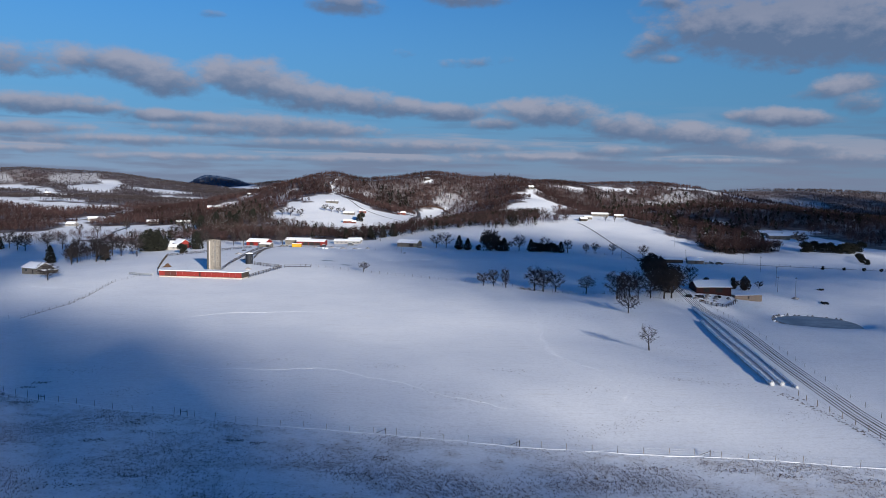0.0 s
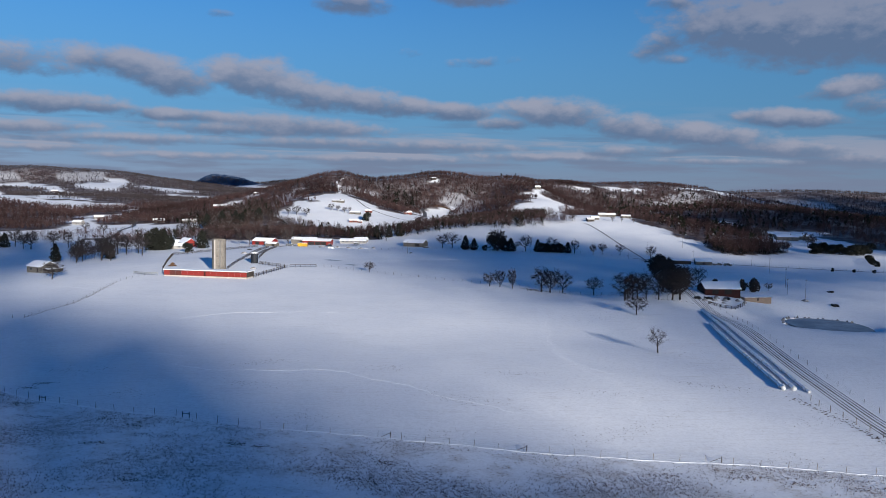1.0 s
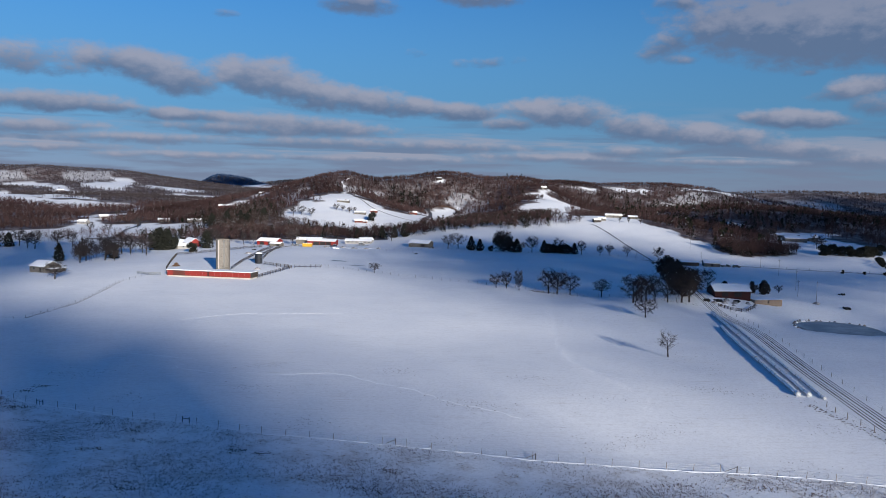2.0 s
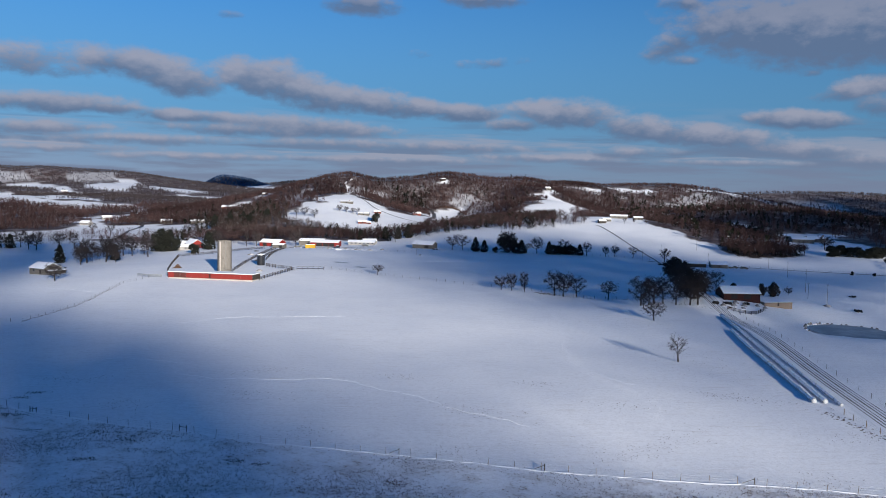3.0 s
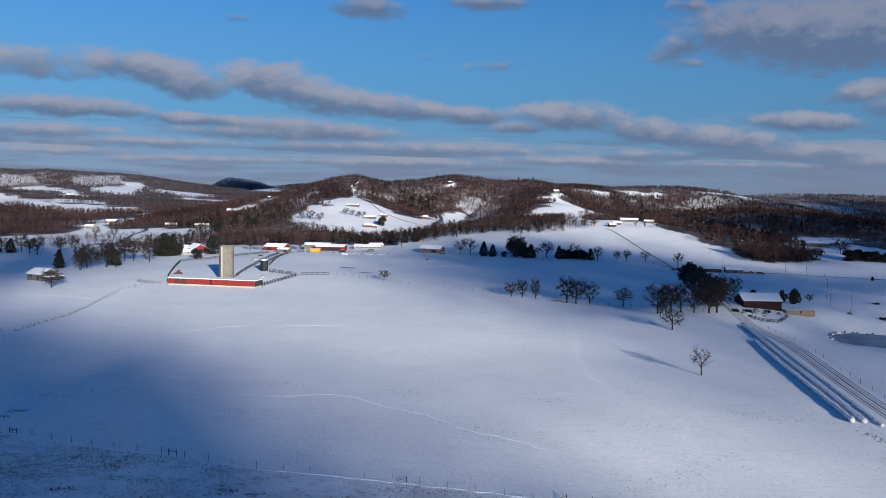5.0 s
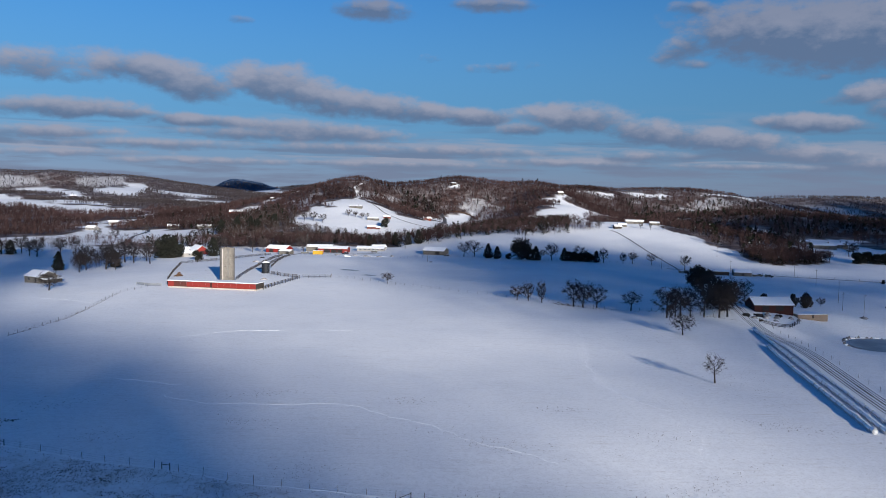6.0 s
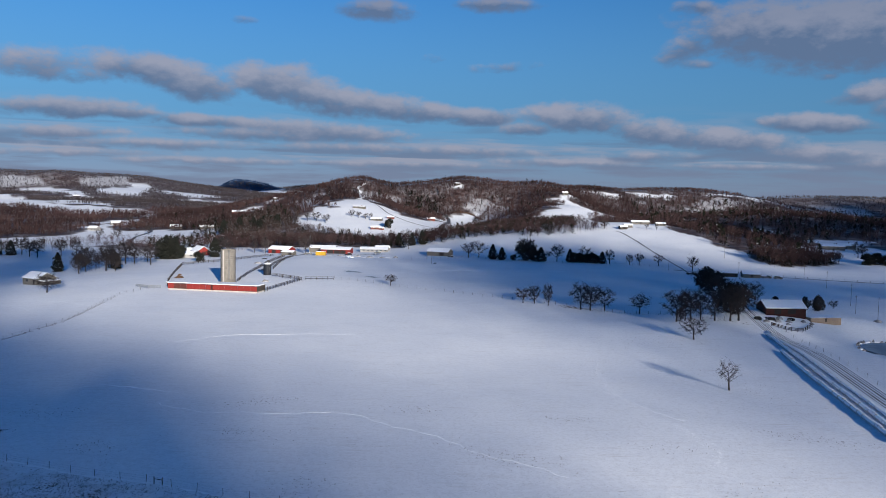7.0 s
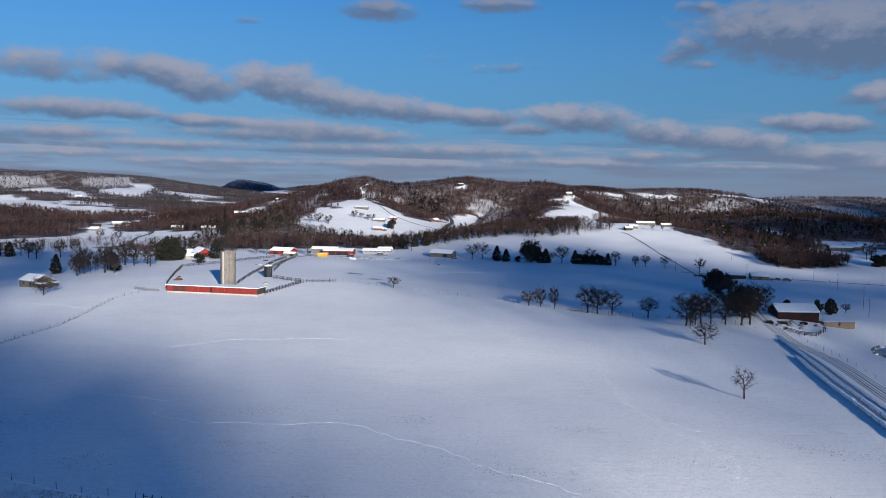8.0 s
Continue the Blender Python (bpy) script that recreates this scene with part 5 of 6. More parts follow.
def bale_row(pts, label, seed, size=1.25):
    """Round bales end to end in a white wrapped row, each bale a lump."""
    x0, y0 = pts[0]
    t = thing("bale_row", x0, y0, 0, label, "hay bales", "rows of bales")
    z0 = hgt(x0, y0)
    rng = random.Random(seed)
    spots = along(pts, 1.35)
    kinds = []
    for v in range(4):
        pair = []
        for shape in ("bale", "snow_cap"):
            bm = bmesh.new()
            segs = 12
            rings = []
            for yy, rr in ((-0.69, 0.965), (-0.5, 1.0), (0.0, 1.015), (0.5, 1.0), (0.69, 0.965)):
                ring = []
                for i in range(segs + (1 if shape == "snow_cap" else 0)):
                    u = 2 * math.pi * i / segs if shape == "bale" else radians(18 + 150 * i / segs)
                    q = rr * size / 2 * rng.uniform(0.96, 1.04) + (0.0 if shape == "bale" else 0.09 * size * math.sin(u) + 0.02)
                    ring.append(bm.verts.new((q * math.cos(u), yy, size / 2 + q * math.sin(u))))
                rings.append(ring)
            closed = shape == "bale"
            for a, b in zip(rings, rings[1:]):
                for i in range(segs):
                    bm.faces.new((a[i], a[(i + 1) % len(a)], b[(i + 1) % len(b)], b[i]))
            if closed:
                bm.faces.new(rings[0][::-1])
                bm.faces.new(rings[-1])
            bmesh.ops.recalc_face_normals(bm, faces=bm.faces)
            m = bpy.data.meshes.new(shape)
            bm.to_mesh(m)
            bm.free()
            m.materials.append(BALE if closed else SNOW)
            m.polygons.foreach_set("use_smooth", [True] * len(m.polygons))
            pair.append(m)
        kinds.append(pair)
    for k, (px, py) in enumerate(spots[:-1]):
        qx, qy = spots[k + 1]
        ob = new("bale", kinds[k % 4][0])
        ob.parent = t
        s = rng.uniform(0.88, 1.1)
        ob.matrix_basis = pose(px - x0 + rng.uniform(-0.12, 0.12), py - y0, hgt(px, py) - z0 - 0.1, 0, 0, math.degrees(math.atan2(qy - py, qx - px)) - 90 + rng.uniform(-5, 5)) @ Matrix.Diagonal((s, 1, s, 1))
        cap = new("snow_cap", kinds[k % 4][1])
        cap.parent = ob


bale_row([(101.5, 251), (99.0, 241), (95.6, 224), (92.2, 206), (88.6, 188), (84.9, 169.5)], "row of round bales wrapped in white under snow", 1, 0.98)
bale_row([(110.5, 281), (108.4, 271), (103.6, 250), (97.5, 220), (93.4, 199), (87.0, 169.0)], "long snow-covered row of round bales beside the lane", 2, 0.95)
bale_row([(113.3, 287), (108.5, 262), (102.5, 232), (95.5, 197), (89.2, 167.0)], "low bale row half buried in snow along the lane", 3, 0.75)

FIELD_LINES = [
    [(-73, 203), (-67, 208.5), (-58, 205), (-48.7, 202.7)],
    [(-48.7, 196), (-49.5, 192.3), (-44.4, 190.5), (-42, 188.5), (-37.8, 186.4), (-34, 187.8), (-25.9, 187.9), (-15.4, 189.0), (-10, 187), (-3.7, 180.9), (4, 174), (11, 166.2), (24, 155)],
    [(-66, 258), (-56.8, 266), (-48.5, 270.4), (-39.4, 271.5), (-17.2, 273.5)],
    [(52, 284), (51.8, 266), (46.2, 232.3), (44.0, 214.7), (46, 200), (52, 186)],
    [(-140, 330), (-120, 322), (-112, 318)],
    [(10, 455), (60, 470), (140, 478)],
    [(-15, 430), (40, 470), (120, 500)],
    [(20, 395), (70, 420), (130, 440)],
]
for pts in FIELD_LINES:
    ribbon("animal_track", pts, 0.3, SNOW, "animal track pressed through field snow", 0.006, 0.022, "track", step=0.8, wobble=0.95, drift=0.5)
for pts in ([(-78, 540), (-72, 572), (-60, 566), (-40, 566), (-20, 580)], [(-72.9, 425), (-75.9, 470), (-77.0, 505), (-77.1, 545)]):
    ribbon("farm_track", pts, 2.6, MUD, "dark rutted farm track in the yard", 0.05, 0.0, "track", wobble=0.2)
ribbon("county_road", [(16, 740), (23, 768), (27, 812), (34, 900), (39, 960), (41, 1010), (37, 1040), (28, 1052)], 4.6, ASPHALT, "winding dark wet asphalt road", 0.12, 0.0, "road")
ribbon("driveway", [(-68, 995), (-52, 960), (-29, 876), (3, 815), (18, 790), (28, 790)], 1.9, MUD, "narrow dark driveway down the snowy slope", 0.12, 0.0, "road")
ribbon("bare_bank", [(43, 1050), (53, 1056), (64, 1056), (74, 1040), (82, 1003)], 4.5, HAY, "bare tan bank above a snowy slope", 0.1, 0.4, "bank", wobble=0.5)
ribbon("driveway", [(-66, 960), (-60, 1003), (-72, 1040), (-64, 1070)], 3.0, SNOW, "snowy driveway climbing into the wood", 0.2, 0.0, "road")
ribbon("hill_lane", [(164, 685), (167, 674), (169, 640), (169, 610), (166, 560), (160, 510), (155, 484)], 1.1, MUD, "dark lane climbing the snowy hill", 0.12, 0.0, "road")
ribbon("field_road", [(152, 500), (175, 478), (228, 450), (275, 424), (340, 390)], 2.4, MUD, "thin dark track along a field edge", 0.08, 0.0, "road", wobble=0.3)
ribbon("valley_road", [(-230, 690), (-262, 800), (-270, 870), (-300, 960), (-370, 1000)], 3.2, ASPHALT, "dark road among houses in the valley", 0.12, 0.0, "road")
for pts in ([(-34, 436), (-30, 432), (-26, 430)], [(-22, 411), (-17, 408)]):
    ribbon("puddle", pts, 5.0, ICE, "frozen grey puddle in the field", 0.05, 0.0, "puddle", step=1.5, wobble=0.3)

# ---- fences of the fields ----
fence(FENCE_NEAR, 4.2, 1.15, "wire fence on thin posts across the snowy pasture", 0.045, 3)
for bx, by in ((-66.5, 160.4), (-37, 150), (0.5, 140.8), (23.2, 134.8), (54, 128.9)):
    t = thing("fence_brace", bx, by, -20, "stout wooden fence brace with a diagonal rail", "fence brace", "fence braces")
    for dx in (0, 1.4) if bx < 0 else (0,):
        bm = bmesh.new()
        rod(bm, (dx, 0, -0.4), (dx, 0, 1.1), 0.075, 0.07, 8)
        part("post", bm, DARK_WOOD, t)
    bm = bmesh.new()
    if bx < 0:
        rod(bm, (0, 0, 0.75), (1.4, 0, 0.75), 0.05, 0.05, 6)
    else:
        rod(bm, (0, 0, 0.9), (-1.7, 0, 0.05), 0.045, 0.045, 6)
    part("rail", bm, DARK_WOOD, t)
ribbon("snow_drift", FENCE_NEAR, 0.75, SNOW, "narrow snow drift along the fence line", 0.0, 0.05, "drift", step=0.9, wobble=0.85, drift=0.2)
fence([(-112.4, 258), (-111, 272), (-108.5, 289), (-110, 314.5), (-111.5, 340), (-106, 358)], 4.2, 1.0, "wire fence running up to the red barn", 0.05, 3, mat=DARK_WOOD)
fence([(-155, 250), (-135, 254), (-112.4, 258)], 4.0, 1.2, "wire fence across the shaded field", 0.06, 3, mat=DARK_WOOD)
fence([(-36, 398), (-10, 380), (10, 367), (41, 346), (66, 331), (82, 320), (107, 299)], 4.5, 1.2, "old wire fence along a row of bare trees", 0.06, 3)
fence([(-11, 524), (34, 553), (75, 537), (127, 532), (160, 506)], 5.5, 1.2, "wire fence along a cedar hedgerow", 0.06, 3)
fence([(175, 480), (228, 451), (275, 424), (330, 395)], 6.0, 1.2, "wire fence beside a field track", 0.06, 3)
fence([(122, 298), (119.5, 275), (112, 238), (104.5, 202), (98, 168), (94.5, 145), (93, 120), (94, 100)], 7.0, 1.1, "wire fence with wooden posts along the lane", 0.05, 3, mat=DARK_WOOD)
fence([(86, 119), (87.6, 140), (86.5, 160), (87.5, 166)], 4.0, 1.2, "wire fence with stout posts at the lane corner", 0.08, 3)


def utility_pole(x, y, tall=8.5):
    t = thing("utility_pole", x, y, 30, "slim grey wooden utility pole in the snow", "utility pole", "utility poles")
    bm = bmesh.new()
    rod(bm, (0, 0, -0.6), (0, 0, tall), 0.085, 0.05, 8)
    part("pole", bm, WOOD, t)
    bm = bmesh.new()
    box(bm, -0.75, -0.04, tall - 0.72, 0.75, 0.04, tall - 0.64)
    part("crossarm", bm, WOOD, t)
    for dx in (-0.65, 0.0, 0.65):
        bm = bmesh.new()
        rod(bm, (dx, 0, tall - 0.62), (dx, 0, tall - 0.42), 0.05, 0.03, 6)
        part("insulator", bm, GLASS, t)


for px, py, h in ((210, 460, 8), (199, 415, 8.5), (176.4, 352.4, 9), (166.5, 331, 7), (167.5, 318, 9), (184.3, 484.5, 6.5), (204.3, 557.4, 8), (9.9, 495, 7.5), (148, 497, 7), (-100, 590, 8), (-24, 770, 8), (3, 700, 8)):
    utility_pole(px, py, h)

# ---- single trees ----
GREY_TREE = "leafless spreading tree with grey-brown twigs in snow"
DARK_TREE = "dark leafless tree on a shaded snowy field"
for x, y, h, k, wd, label in (
    (71.4, 212.4, 7.3, 9, 0.95, "lone leafless tree casting a long shadow on snow"), (82.5, 267.5, 7.0, 4, 1.15, "low wide leafless tree beside the tree row"),
    (41.7, 339.5, 6.0, 4, 1.1, DARK_TREE), (45.8, 338, 7.6, 1, 0.8, DARK_TREE), (50.7, 335.0, 9.0, 3, 0.75, "slender leafless tree in a field row"),
    (62.0, 330.5, 10.5, 0, 1.0, DARK_TREE), (65.5, 329.5, 10.0, 1, 1.0, DARK_TREE), (70.6, 329.0, 9.0, 0, 0.95, DARK_TREE), (81.0, 319.6, 7.6, 2, 1.1, DARK_TREE),
    (87, 297, 11.0, 0, 1.0, DARK_TREE), (90.5, 299, 9.5, 1, 0.9, DARK_TREE), (93.4, 301.6, 11.0, 1, 1.0, DARK_TREE), (96.5, 301, 10.0, 3, 0.9, DARK_TREE), (100.7, 299.4, 10.5, 0, 0.9, DARK_TREE),
    (106.2, 300, 11.5, 0, 1.05, DARK_TREE), (109.5, 301, 12.0, 4, 0.95, DARK_TREE), (112.5, 309, 12.5, 0, 1.0, DARK_TREE), (108, 316, 13.0, 1, 1.0, DARK_TREE), (86.5, 292, 6.0, 3, 0.8, DARK_TREE),
    (131.3, 339.0, 9.0, 0, 0.8, GREY_TREE), (162.3, 339.4, 3.6, 4, 1.0, "small leafless tree on open snow"),
    (-10.0, 379.7, 5.2, 2, 1.15, "leaning leafless tree beside a wire fence"), (-140.5, 347, 7.5, 4, 1.25, "low spreading leafless tree near a shed"),
    (159.5, 490, 10.5, 1, 0.95, "pale bare tree at the foot of the hill"), (132.5, 525, 7.5, 3, 1.0, DARK_TREE), (138.5, 525, 8.5, 1, 1.0, DARK_TREE), (150, 523, 7.5, 0, 1.0, DARK_TREE),
    (35, 555, 10.5, 0, 1.0, DARK_TREE), (42, 557, 11, 4, 0.95, DARK_TREE), (90.5, 542, 11, 0, 1.0, DARK_TREE), (108, 538, 10.5, 0, 0.95, DARK_TREE), (121, 529, 10, 3, 1.1, DARK_TREE), (84, 544, 8, 1, 1.0, DARK_TREE),
    (-158.0, 419.0, 12.0, 3, 0.9, GREY_TREE), (-160, 432, 13.5, 1, 0.8, GREY_TREE), (-151, 434, 14.5, 3, 1.1, GREY_TREE), (-166, 441, 9.0, 0, 0.9, GREY_TREE), (-145, 430, 9.5, 1, 0.9, GREY_TREE), (-158.2, 455.8, 12.5, 1, 0.9, GREY_TREE), (-160, 486, 13, 0, 1.0, GREY_TREE), (-153, 480, 11, 1, 1.0, GREY_TREE), (-150, 492, 9, 4, 1.0, GREY_TREE), (-141, 470, 13, 1, 0.9, GREY_TREE),
    (-240, 545, 11, 1, 1.0, DARK_TREE), (-233, 540, 12, 0, 1.0, DARK_TREE), (-222, 548, 13, 1, 0.9, DARK_TREE), (-214, 552, 12.5, 3, 0.9, DARK_TREE), (-252, 560, 12, 0, 1.0, DARK_TREE), (-262, 555, 10, 0, 1.0, DARK_TREE),
    (-73, 578, 12, 0, 0.9, GREY_TREE), (-100, 578, 12, 1, 0.8, GREY_TREE), (-108, 583, 10, 3, 0.8, GREY_TREE), (-4, 612, 9, 0, 1.0, GREY_TREE), (-120, 560, 11, 1, 0.9, GREY_TREE), (-128, 575, 12, 0, 0.9, GREY_TREE),
    (-48, 822, 6, 0, 1.1, GREY_TREE), (-55, 828, 7, 1, 1.1, GREY_TREE), (-84, 800, 9, 0, 1.1, GREY_TREE), (-95, 815, 9, 4, 1.1, GREY_TREE), (-104, 822, 9, 1, 1.1, GREY_TREE), (-43, 826, 6, 3, 1.0, GREY_TREE), (-62, 832, 7, 4, 1.0, GREY_TREE),
    (60, 815, 10, 0, 1.0, GREY_TREE), (190, 688, 6, 1, 0.8, GREY_TREE), (197, 684, 6, 3, 0.8, GREY_TREE), (206, 680, 5, 1, 0.8, GREY_TREE), (158, 700, 7, 0, 1.2, GREY_TREE), (150, 706, 7, 1, 1.2, GREY_TREE), (142, 712, 8, 4, 1.2, GREY_TREE), (134, 716, 7, 0, 1.2, GREY_TREE), (126, 722, 6, 1, 1.2, GREY_TREE),
    (318, 600, 12, 0, 0.9, GREY_TREE), (323, 603, 11, 1, 0.9, GREY_TREE), (285, 610, 12, 4, 0.9, GREY_TREE), (-330, 980, 9, 0, 1.0, GREY_TREE), (-300, 930, 8, 1, 1.0, GREY_TREE), (-260, 830, 10, 0, 1.0, GREY_TREE), (-280, 760, 11, 1, 1.0, GREY_TREE), (-250, 720, 10, 0, 1.0, GREY_TREE),
):
    tree(x, y, h, LONE if k == 9 else FAR_BARE[k] if y > 450 else BARE[k], label, "tree", "bare trees", wd, "bare_tree")
for x, y, h, wd, label in (
    (134.0, 395, 11.5, 1.25, "dense round oak with dark fine twigs on snow"), (111, 310, 11.5, 1.0, "dark dense crown of an old oak by the lane"),
    (71, 542, 15, 0.95, "large dark oak rising from a cedar hedgerow"), (152.2, 330.5, 6.0, 0.9, "round bushy tree behind the tan shed"), (147.2, 331, 4.8, 0.9, "small round bush behind the barn"), (133, 325, 4.0, 1.1, "bushy shrub just behind the barn roof"),
):
    tree(x, y, h, BUSH if h < 7 else (*OAK[int(x) % 2], OAK_LEAVES), label, "tree", "leafy oaks", wd, "oak_tree").location.z -= 0.06 * h
CEDAR_LABEL = "dark green cedar standing in the snow"
for x, y, h, wd in (
    (-146, 516, 12.5, 1.4), (-141, 518, 10, 1.4), (-151, 519, 11, 1.4), (-148, 521, 13, 1.1), (-143.5, 522, 12, 1.2), (-120.6, 490, 6, 1.5), (-121.6, 530, 11, 1.2), (-176, 438, 9, 1.0), (-151, 447, 8, 1.2),
    (50, 546, 9, 1.1), (55.5, 543, 7.5, 1.2), (63, 543, 4, 1.4), (80, 540, 8.5, 1.3), (76, 541, 7, 1.5), (98, 538, 8, 1.1), (101.5, 537.5, 6.5, 1.5), (104.5, 537, 6.5, 1.4), (107.5, 536, 6, 1.5), (110.5, 535, 6.5, 1.4), (113.5, 533, 6, 1.5), (117, 531, 7, 1.1),
    (-24, 777, 9, 1.4), (-31, 640, 8, 1.2), (-12, 642, 9, 1.1), (-2, 636, 9, 1.1), (6, 640, 10, 1.2), 
    (292, 543, 6, 2.0), (296, 548, 7.5, 1.8), (301, 550, 8, 1.7), (306, 547, 7, 1.9), (312, 546, 7.5, 1.8), (317, 543, 7, 1.9), (323, 545, 8, 1.7), (329, 548, 7, 1.9), (336, 560, 7, 1.8), (345, 566, 8, 1.8), (312, 512, 3.2, 1.8), (308, 503, 3.5, 1.7), (303, 494, 3.0, 1.9), (297, 484, 3.6, 1.7), (292, 474, 3.2, 1.8), (288, 463, 3.4, 1.8), (243, 432, 2.2, 1.5), (253, 428, 1.8, 1.6), (262, 424, 2.0, 1.5), (270, 421, 1.8, 1.6),
    (-165, 800, 13, 1.2), (-150, 790, 13, 1.2), (-140, 770, 12, 1.3), (-175, 780, 13, 1.2), (-130, 800, 12, 1.2), (-262, 548, 8, 1.3), (-270, 552, 7, 1.4), (-255, 552, 9, 1.2),
):
    tree(x, y, h, CEDAR[2 if wd >= 1.4 else int(abs(x)) % 2], CEDAR_LABEL, "cedar", "cedars", wd, "cedar_tree")

# ---- houses in the distance ----
WIN = [("f", -3.5, 1.2, 1.0, 1.0), ("f", 3.5, 1.2, 1.0, 1.0), ("r", 0, 1.0, 1.0, 1.0)]
DOOR = [("f", 0, 1.0, 2.1, 0.0)]
for x, y, turn, ln, dp, ev, rs, wall, label in (
    (-36, 768, 5, 8, 5, 1.7, 1.0, BRICK_WALL, "red farm building with snowy roof in the valley"), (-30, 766, 5, 4, 4, 1.4, 0.8, BRICK_WALL, "small red outbuilding in a snowy meadow"),
    (17, 905, 10, 9, 6, 2.2, 1.3, BRICK_WALL, "red house with snowy roof below the wood"), (-58, 879, -8, 13, 5, 1.7, 0.6, GREY_WALL, "long white house on the crest of a meadow"), (-37, 818, -6, 11, 6, 1.7, 1.0, GREY_WALL, "white farmhouse with snowy roof in the meadow"), (-24, 840, -5, 7, 5, 1.6, 0.9, BRICK_WALL, "low reddish house on a snowy slope"),
    (197, 1092, 8, 7, 6, 2.4, 1.6, GREY_WALL, "grey house at the top of a snowy clearing"), (58, 1150, 25, 7, 5, 2.2, 0.7, DARK_WOOD, "house amid bare trees on the ridge"),
    (195, 726, -8, 15, 7, 2.0, 1.1, GREY_WALL, "ranch house with broad snowy roof on the hill"), (211, 720, -8, 8, 5, 1.8, 0.9, GREY_WALL, "pale outbuilding beside the hilltop house"), (178, 702, -5, 7, 5, 1.9, 1.0, GREY_WALL, "small grey shed on the hilltop"), (172, 694, 5, 6, 5, 1.8, 1.0, DARK_WOOD, "small dark timber shed on the hill"),
    (182, 463, -12, 9, 7, 2.0, 1.5, GREY_WALL, "low pale building with snow on its roof"), (346, 690, -10, 18, 10, 3.0, 1.8, GREY_WALL, "grey farmhouse with snowy roof near the wood"), (365, 705, -10, 16, 9, 3.0, 1.8, GREY_WALL, "grey barn with snowy roof by the wood"), (348, 728, -10, 12, 8, 2.6, 1.5, WHITE_WALL, "white-roofed shed near the wood"),
    (-343, 972, 30, 11, 7, 2.6, 1.8, WHITE_WALL, "white cottage on the valley floor"), (-337, 894, -20, 11, 7, 2.6, 1.8, WHITE_WALL, "white house with snowy roof in the valley"), (-318, 1140, -12, 24, 8, 2.8, 1.8, BRICK_WALL, "long brick house among trees"),
    (-200, 985, 10, 26, 10, 2.8, 1.8, BRICK_WALL, "long red-brick building at the wood's edge"), (-219, 892, 10, 14, 7, 2.2, 1.5, GREY_WALL, "grey house half hidden by trees"), 
    (-772, 1905, 10, 14, 7, 2.6, 2.2, BARN_RED, "distant red barn in a snowy field"), (-174, 1052, 10, 6, 5, 1.6, 0.9, GREY_WALL, "white house on a snowy rise"), (-255, 905, 12, 12, 8, 2.6, 1.8, GREY_WALL, "grey house by the valley road"),
):
    gable("house", x, y, turn, ln, dp, ev, rs, wall, label, "house", windows=WIN if ln > 9 else (), doors=DOOR, chimney=ln > 12, foundation=1.5, group="valley houses")
gable("shed", 170, 466, -14, 11, 4, 2.0, 0.5, DARK_WOOD, "low dark open shed beside a pale building", "shed")
vehicle(194, 456, -12, CAR_DARK, "dark car parked beside the low pale building")
vehicle(160, 470, -14, CAR_DARK, "dark pickup truck parked beside the low building", "pickup_truck", "truck", True)
vehicle(189, 459, -8, CAR_DARK, "dark van standing by the low building", "van", "van", True)
vehicle(153, 473, -10, CAR_DARK, "dark wagon parked in snow at the field edge", "wagon", "wagon", True)


# ---- weeds of the rough pasture ----
def weeds():
    rng = np.random.default_rng(7)
    n = 190000
    x, y = rng.uniform(-110, 92, n), rng.uniform(88, 200, n)
    fx, fy = np.array(FENCE_NEAR).T
    line = np.interp(x, fx, fy)
    patch = np.sin(x * 0.19 + 2 * np.sin(y * 0.11)) + np.sin(y * 0.27 + 1.7 * np.sin(x * 0.07)) + rng.normal(0, 0.8, n)
    ok = ((y < line - 0.6) & (patch > 0.2)) | ((y < line + 55) & (y > line) & (patch > 2.8))
    x, y = x[ok], y[ok]
    z = height(x, y)
    n = len(x)
    vs = []
    for k in range(3):
        u = rng.uniform(0, 6.283, n)
        h = rng.uniform(0.04, 0.24, n) * np.where(y < 122, 1.3, 1.0)
        d = rng.uniform(0.05, 0.22, n)
        bx, by = x + rng.normal(0, 0.12, n), y + rng.normal(0, 0.12, n)
        wd = 0.036
        a = np.stack([bx - wd * np.sin(u), by + wd * np.cos(u), z - 0.03], -1)
        b = np.stack([bx + wd * np.sin(u), by - wd * np.cos(u), z - 0.03], -1)
        c = np.stack([bx + d * np.cos(u), by + d * np.sin(u), z + h], -1)
        vs.append(np.stack([a, b, c], 1))
    v = np.concatenate(vs).reshape(-1, 3)
    ob = mesh_object("weeds", v.tolist(), np.arange(len(v)).reshape(-1, 3).tolist(), WEED)
    tagged(ob, "dry brown weeds poking through the snow", "weeds", kind="stuff")


weeds()


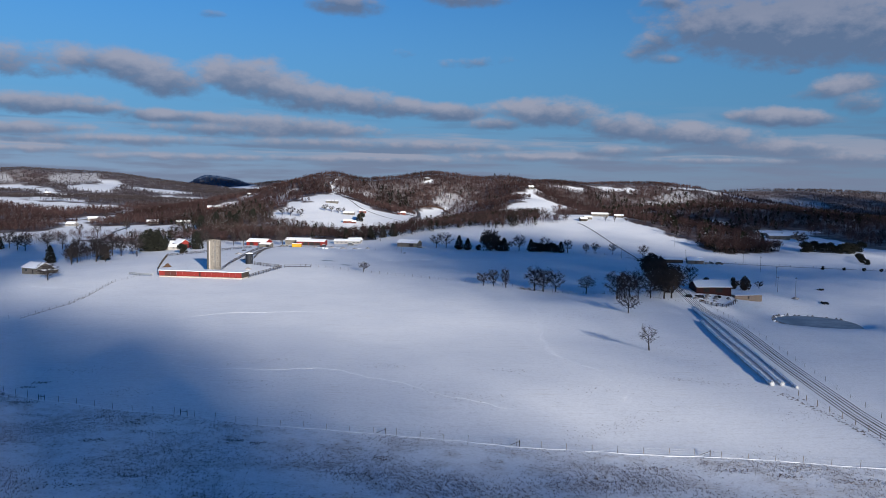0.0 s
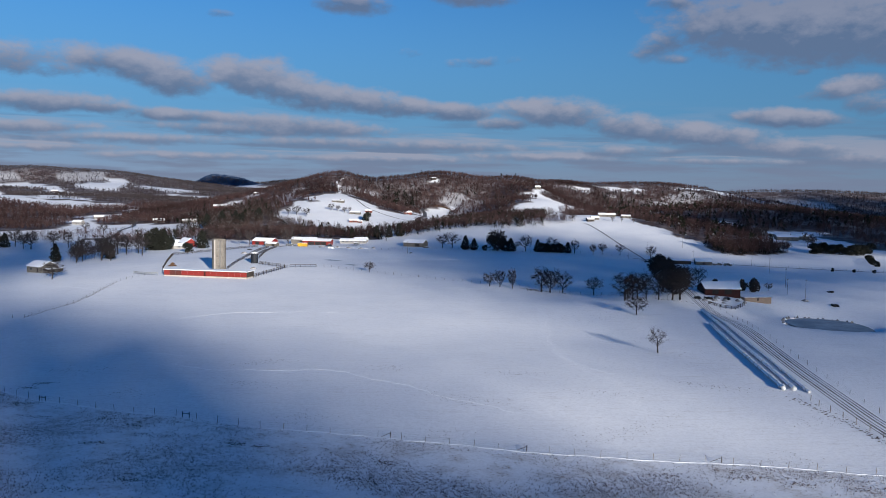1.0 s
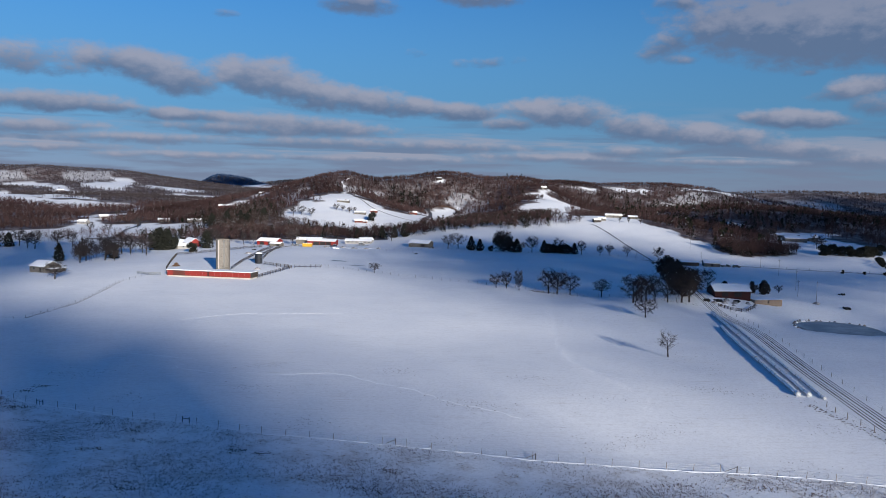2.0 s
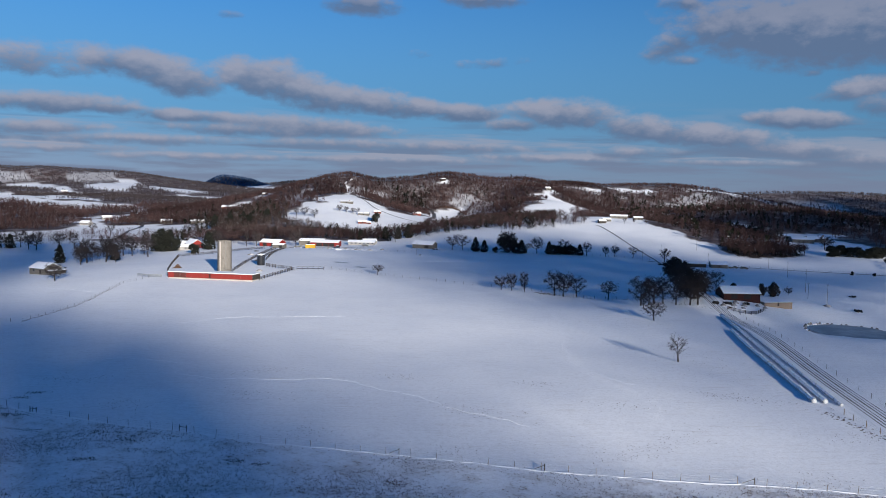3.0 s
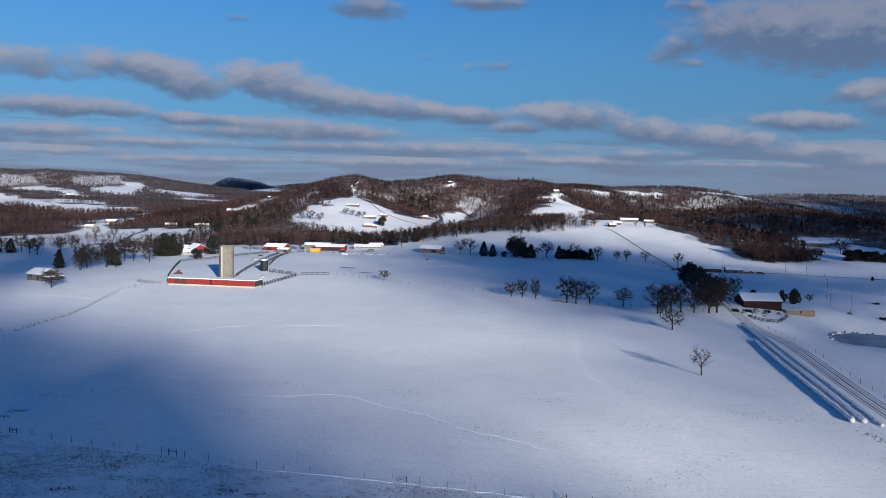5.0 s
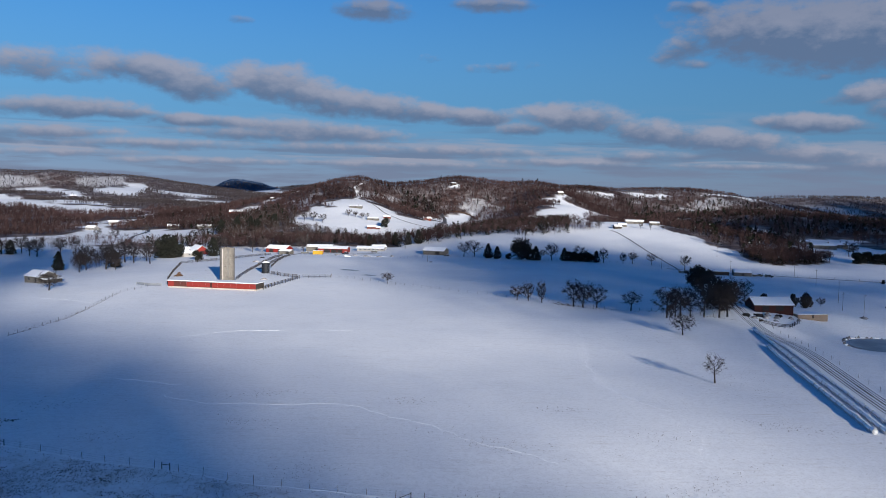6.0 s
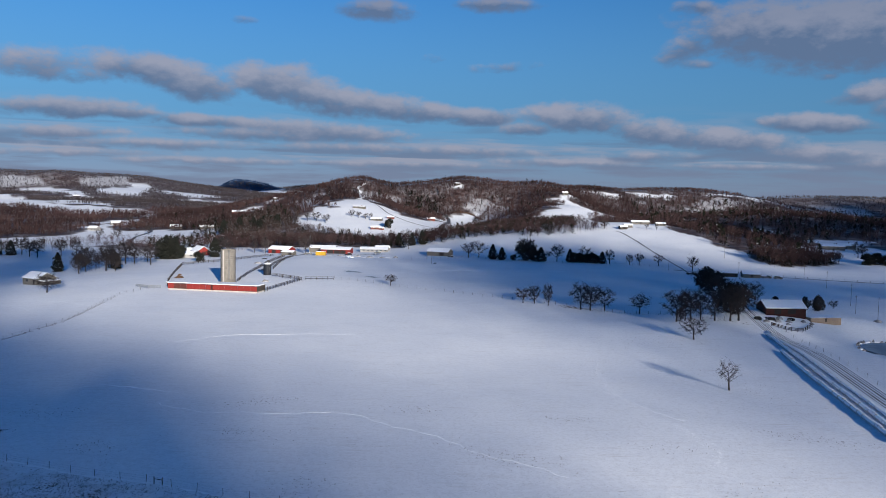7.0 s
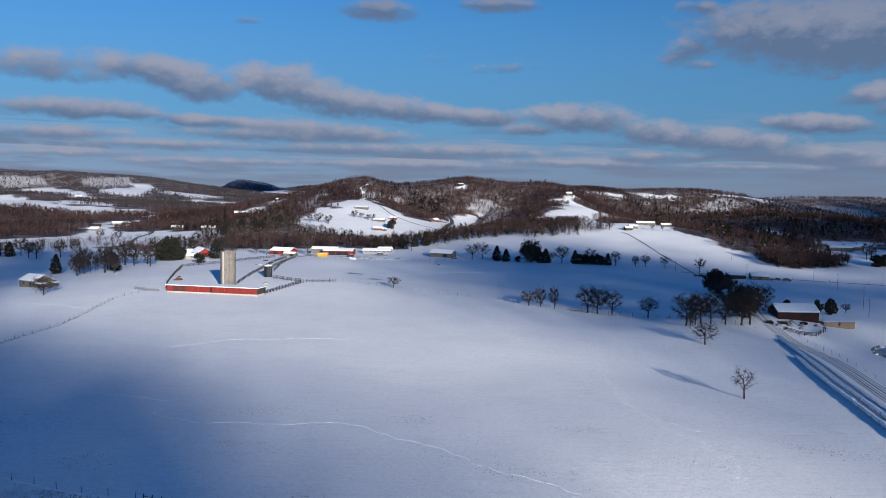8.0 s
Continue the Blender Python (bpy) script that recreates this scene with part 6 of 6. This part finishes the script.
def clods(pts, spread, count, size, seed, label, mat=SNOW, name="footprints", steep=(0.1, 0.3)):
    """Kicked-up lumps of snow along a trail."""
    rng = random.Random(seed)
    spots = along(pts, 0.4)
    v, f = [], []
    for _ in range(count):
        x, y = spots[rng.randrange(len(spots))]
        x, y = x + rng.gauss(0, spread), y + rng.gauss(0, spread)
        z = hgt(x, y)
        r = size * rng.uniform(0.5, 1.4)
        k = len(v)
        a = rng.uniform(0, 6.28)
        for i in range(5):
            u = a + i * 1.2566
            v.append((x + r * math.cos(u) * rng.uniform(0.7, 1.2), y + r * math.sin(u) * rng.uniform(0.7, 1.2), z - 0.02))
        v.append((x, y, z + r * rng.uniform(*steep)))
        f += [(k + i, k + (i + 1) % 5, k + 5) for i in range(5)]
    tagged(mesh_object(name, v, f, mat), label, "snow", kind="stuff")


clods([(53.7, 290), (51.7, 264), (47, 248), (45.4, 224), (44.5, 208), (45.3, 197), (48, 186), (52, 170), (49, 158)], 0.8, 900, 0.22, 1, "trail of footprints trodden through deep snow", steep=(0.06, 0.22))
clods([(44, 246), (40, 238), (46, 225)], 2.6, 420, 0.2, 2, "trampled patch of snow beside a trail", steep=(0.02, 0.12))
clods([(70, 232), (76, 222), (78, 210), (73, 195)], 4.5, 420, 0.10, 3, "dead grass tufts round a lone tree", WEED, "grass_tufts")
clods([(80, 262), (70, 268), (60, 262)], 5.0, 300, 0.09, 4, "grass tufts poking through field snow", WEED, "grass_tufts")
clods([(60, 334), (57, 335), (66, 331)], 1.2, 160, 0.35, 5, "low dark brush under the tree row", WEED, "brush")
clods([(66, 331), (82, 320), (107, 299), (112, 297)], 0.8, 240, 0.25, 6, "dark brush along the fence line", WEED, "brush")
clods([(84, 165), (86, 150), (87, 135), (88, 122)], 0.7, 220, 0.28, 7, "dead weeds along the lane fence", WEED, "brush")
for k, (x, y, half) in enumerate(((-71.5, 174.3, 1.6), (-72.7, 170.4, 1.5), (-68.7, 158.7, 2.2), (-50.2, 148.3, 1.6), (-62.9, 149.9, 2.4), (-43.3, 145.0, 2.2), (-38.9, 139.8, 2.6), (-47.7, 135.8, 1.6),
                                  (-25.0, 136.4, 1.6), (-20.6, 135.0, 1.1), (-0.1, 129.1, 1.3), (-4.3, 121.6, 2.2), (-44.4, 115.7, 2.6), (-36.9, 119.5, 1.4), (42.3, 123.9, 2.4), (61.7, 119.0, 1.6), (71.4, 115.9, 3.0), (55.2, 122.2, 2.5))):
    clods([(x - half, y + 0.2), (x + half, y - 0.2)], 0.6, 70, 0.11, 40 + k, "dark clump of dead weeds in the snow", WEED, "weed_clump", (0.3, 1.5))
clods(FENCE_NEAR, 0.35, 700, 0.10, 8, "dead weeds tangled along the wire fence", WEED, "fence_weeds")
clods([(-112.4, 258), (-111, 272), (-108.5, 289), (-110, 314.5), (-111.5, 340)], 0.35, 260, 0.16, 12, "dead weeds along a wire fence", WEED, "fence_weeds", (0.3, 1.2))
clods([(-45, 553), (-30, 541), (-12, 545)], 4.0, 260, 0.5, 9, "scattered snow-covered rubble in the farm yard", SNOW, "rubble")
clods([(-48, 548), (-25, 543)], 4.0, 120, 0.45, 10, "dark scattered debris in the farm yard", MUD, "debris")
clods([(-85, 380), (-95, 400), (-90, 440), (-98, 470)], 6.0, 260, 0.16, 11, "trampled lumpy snow in the feed lot", MUD, "hoof_marks")
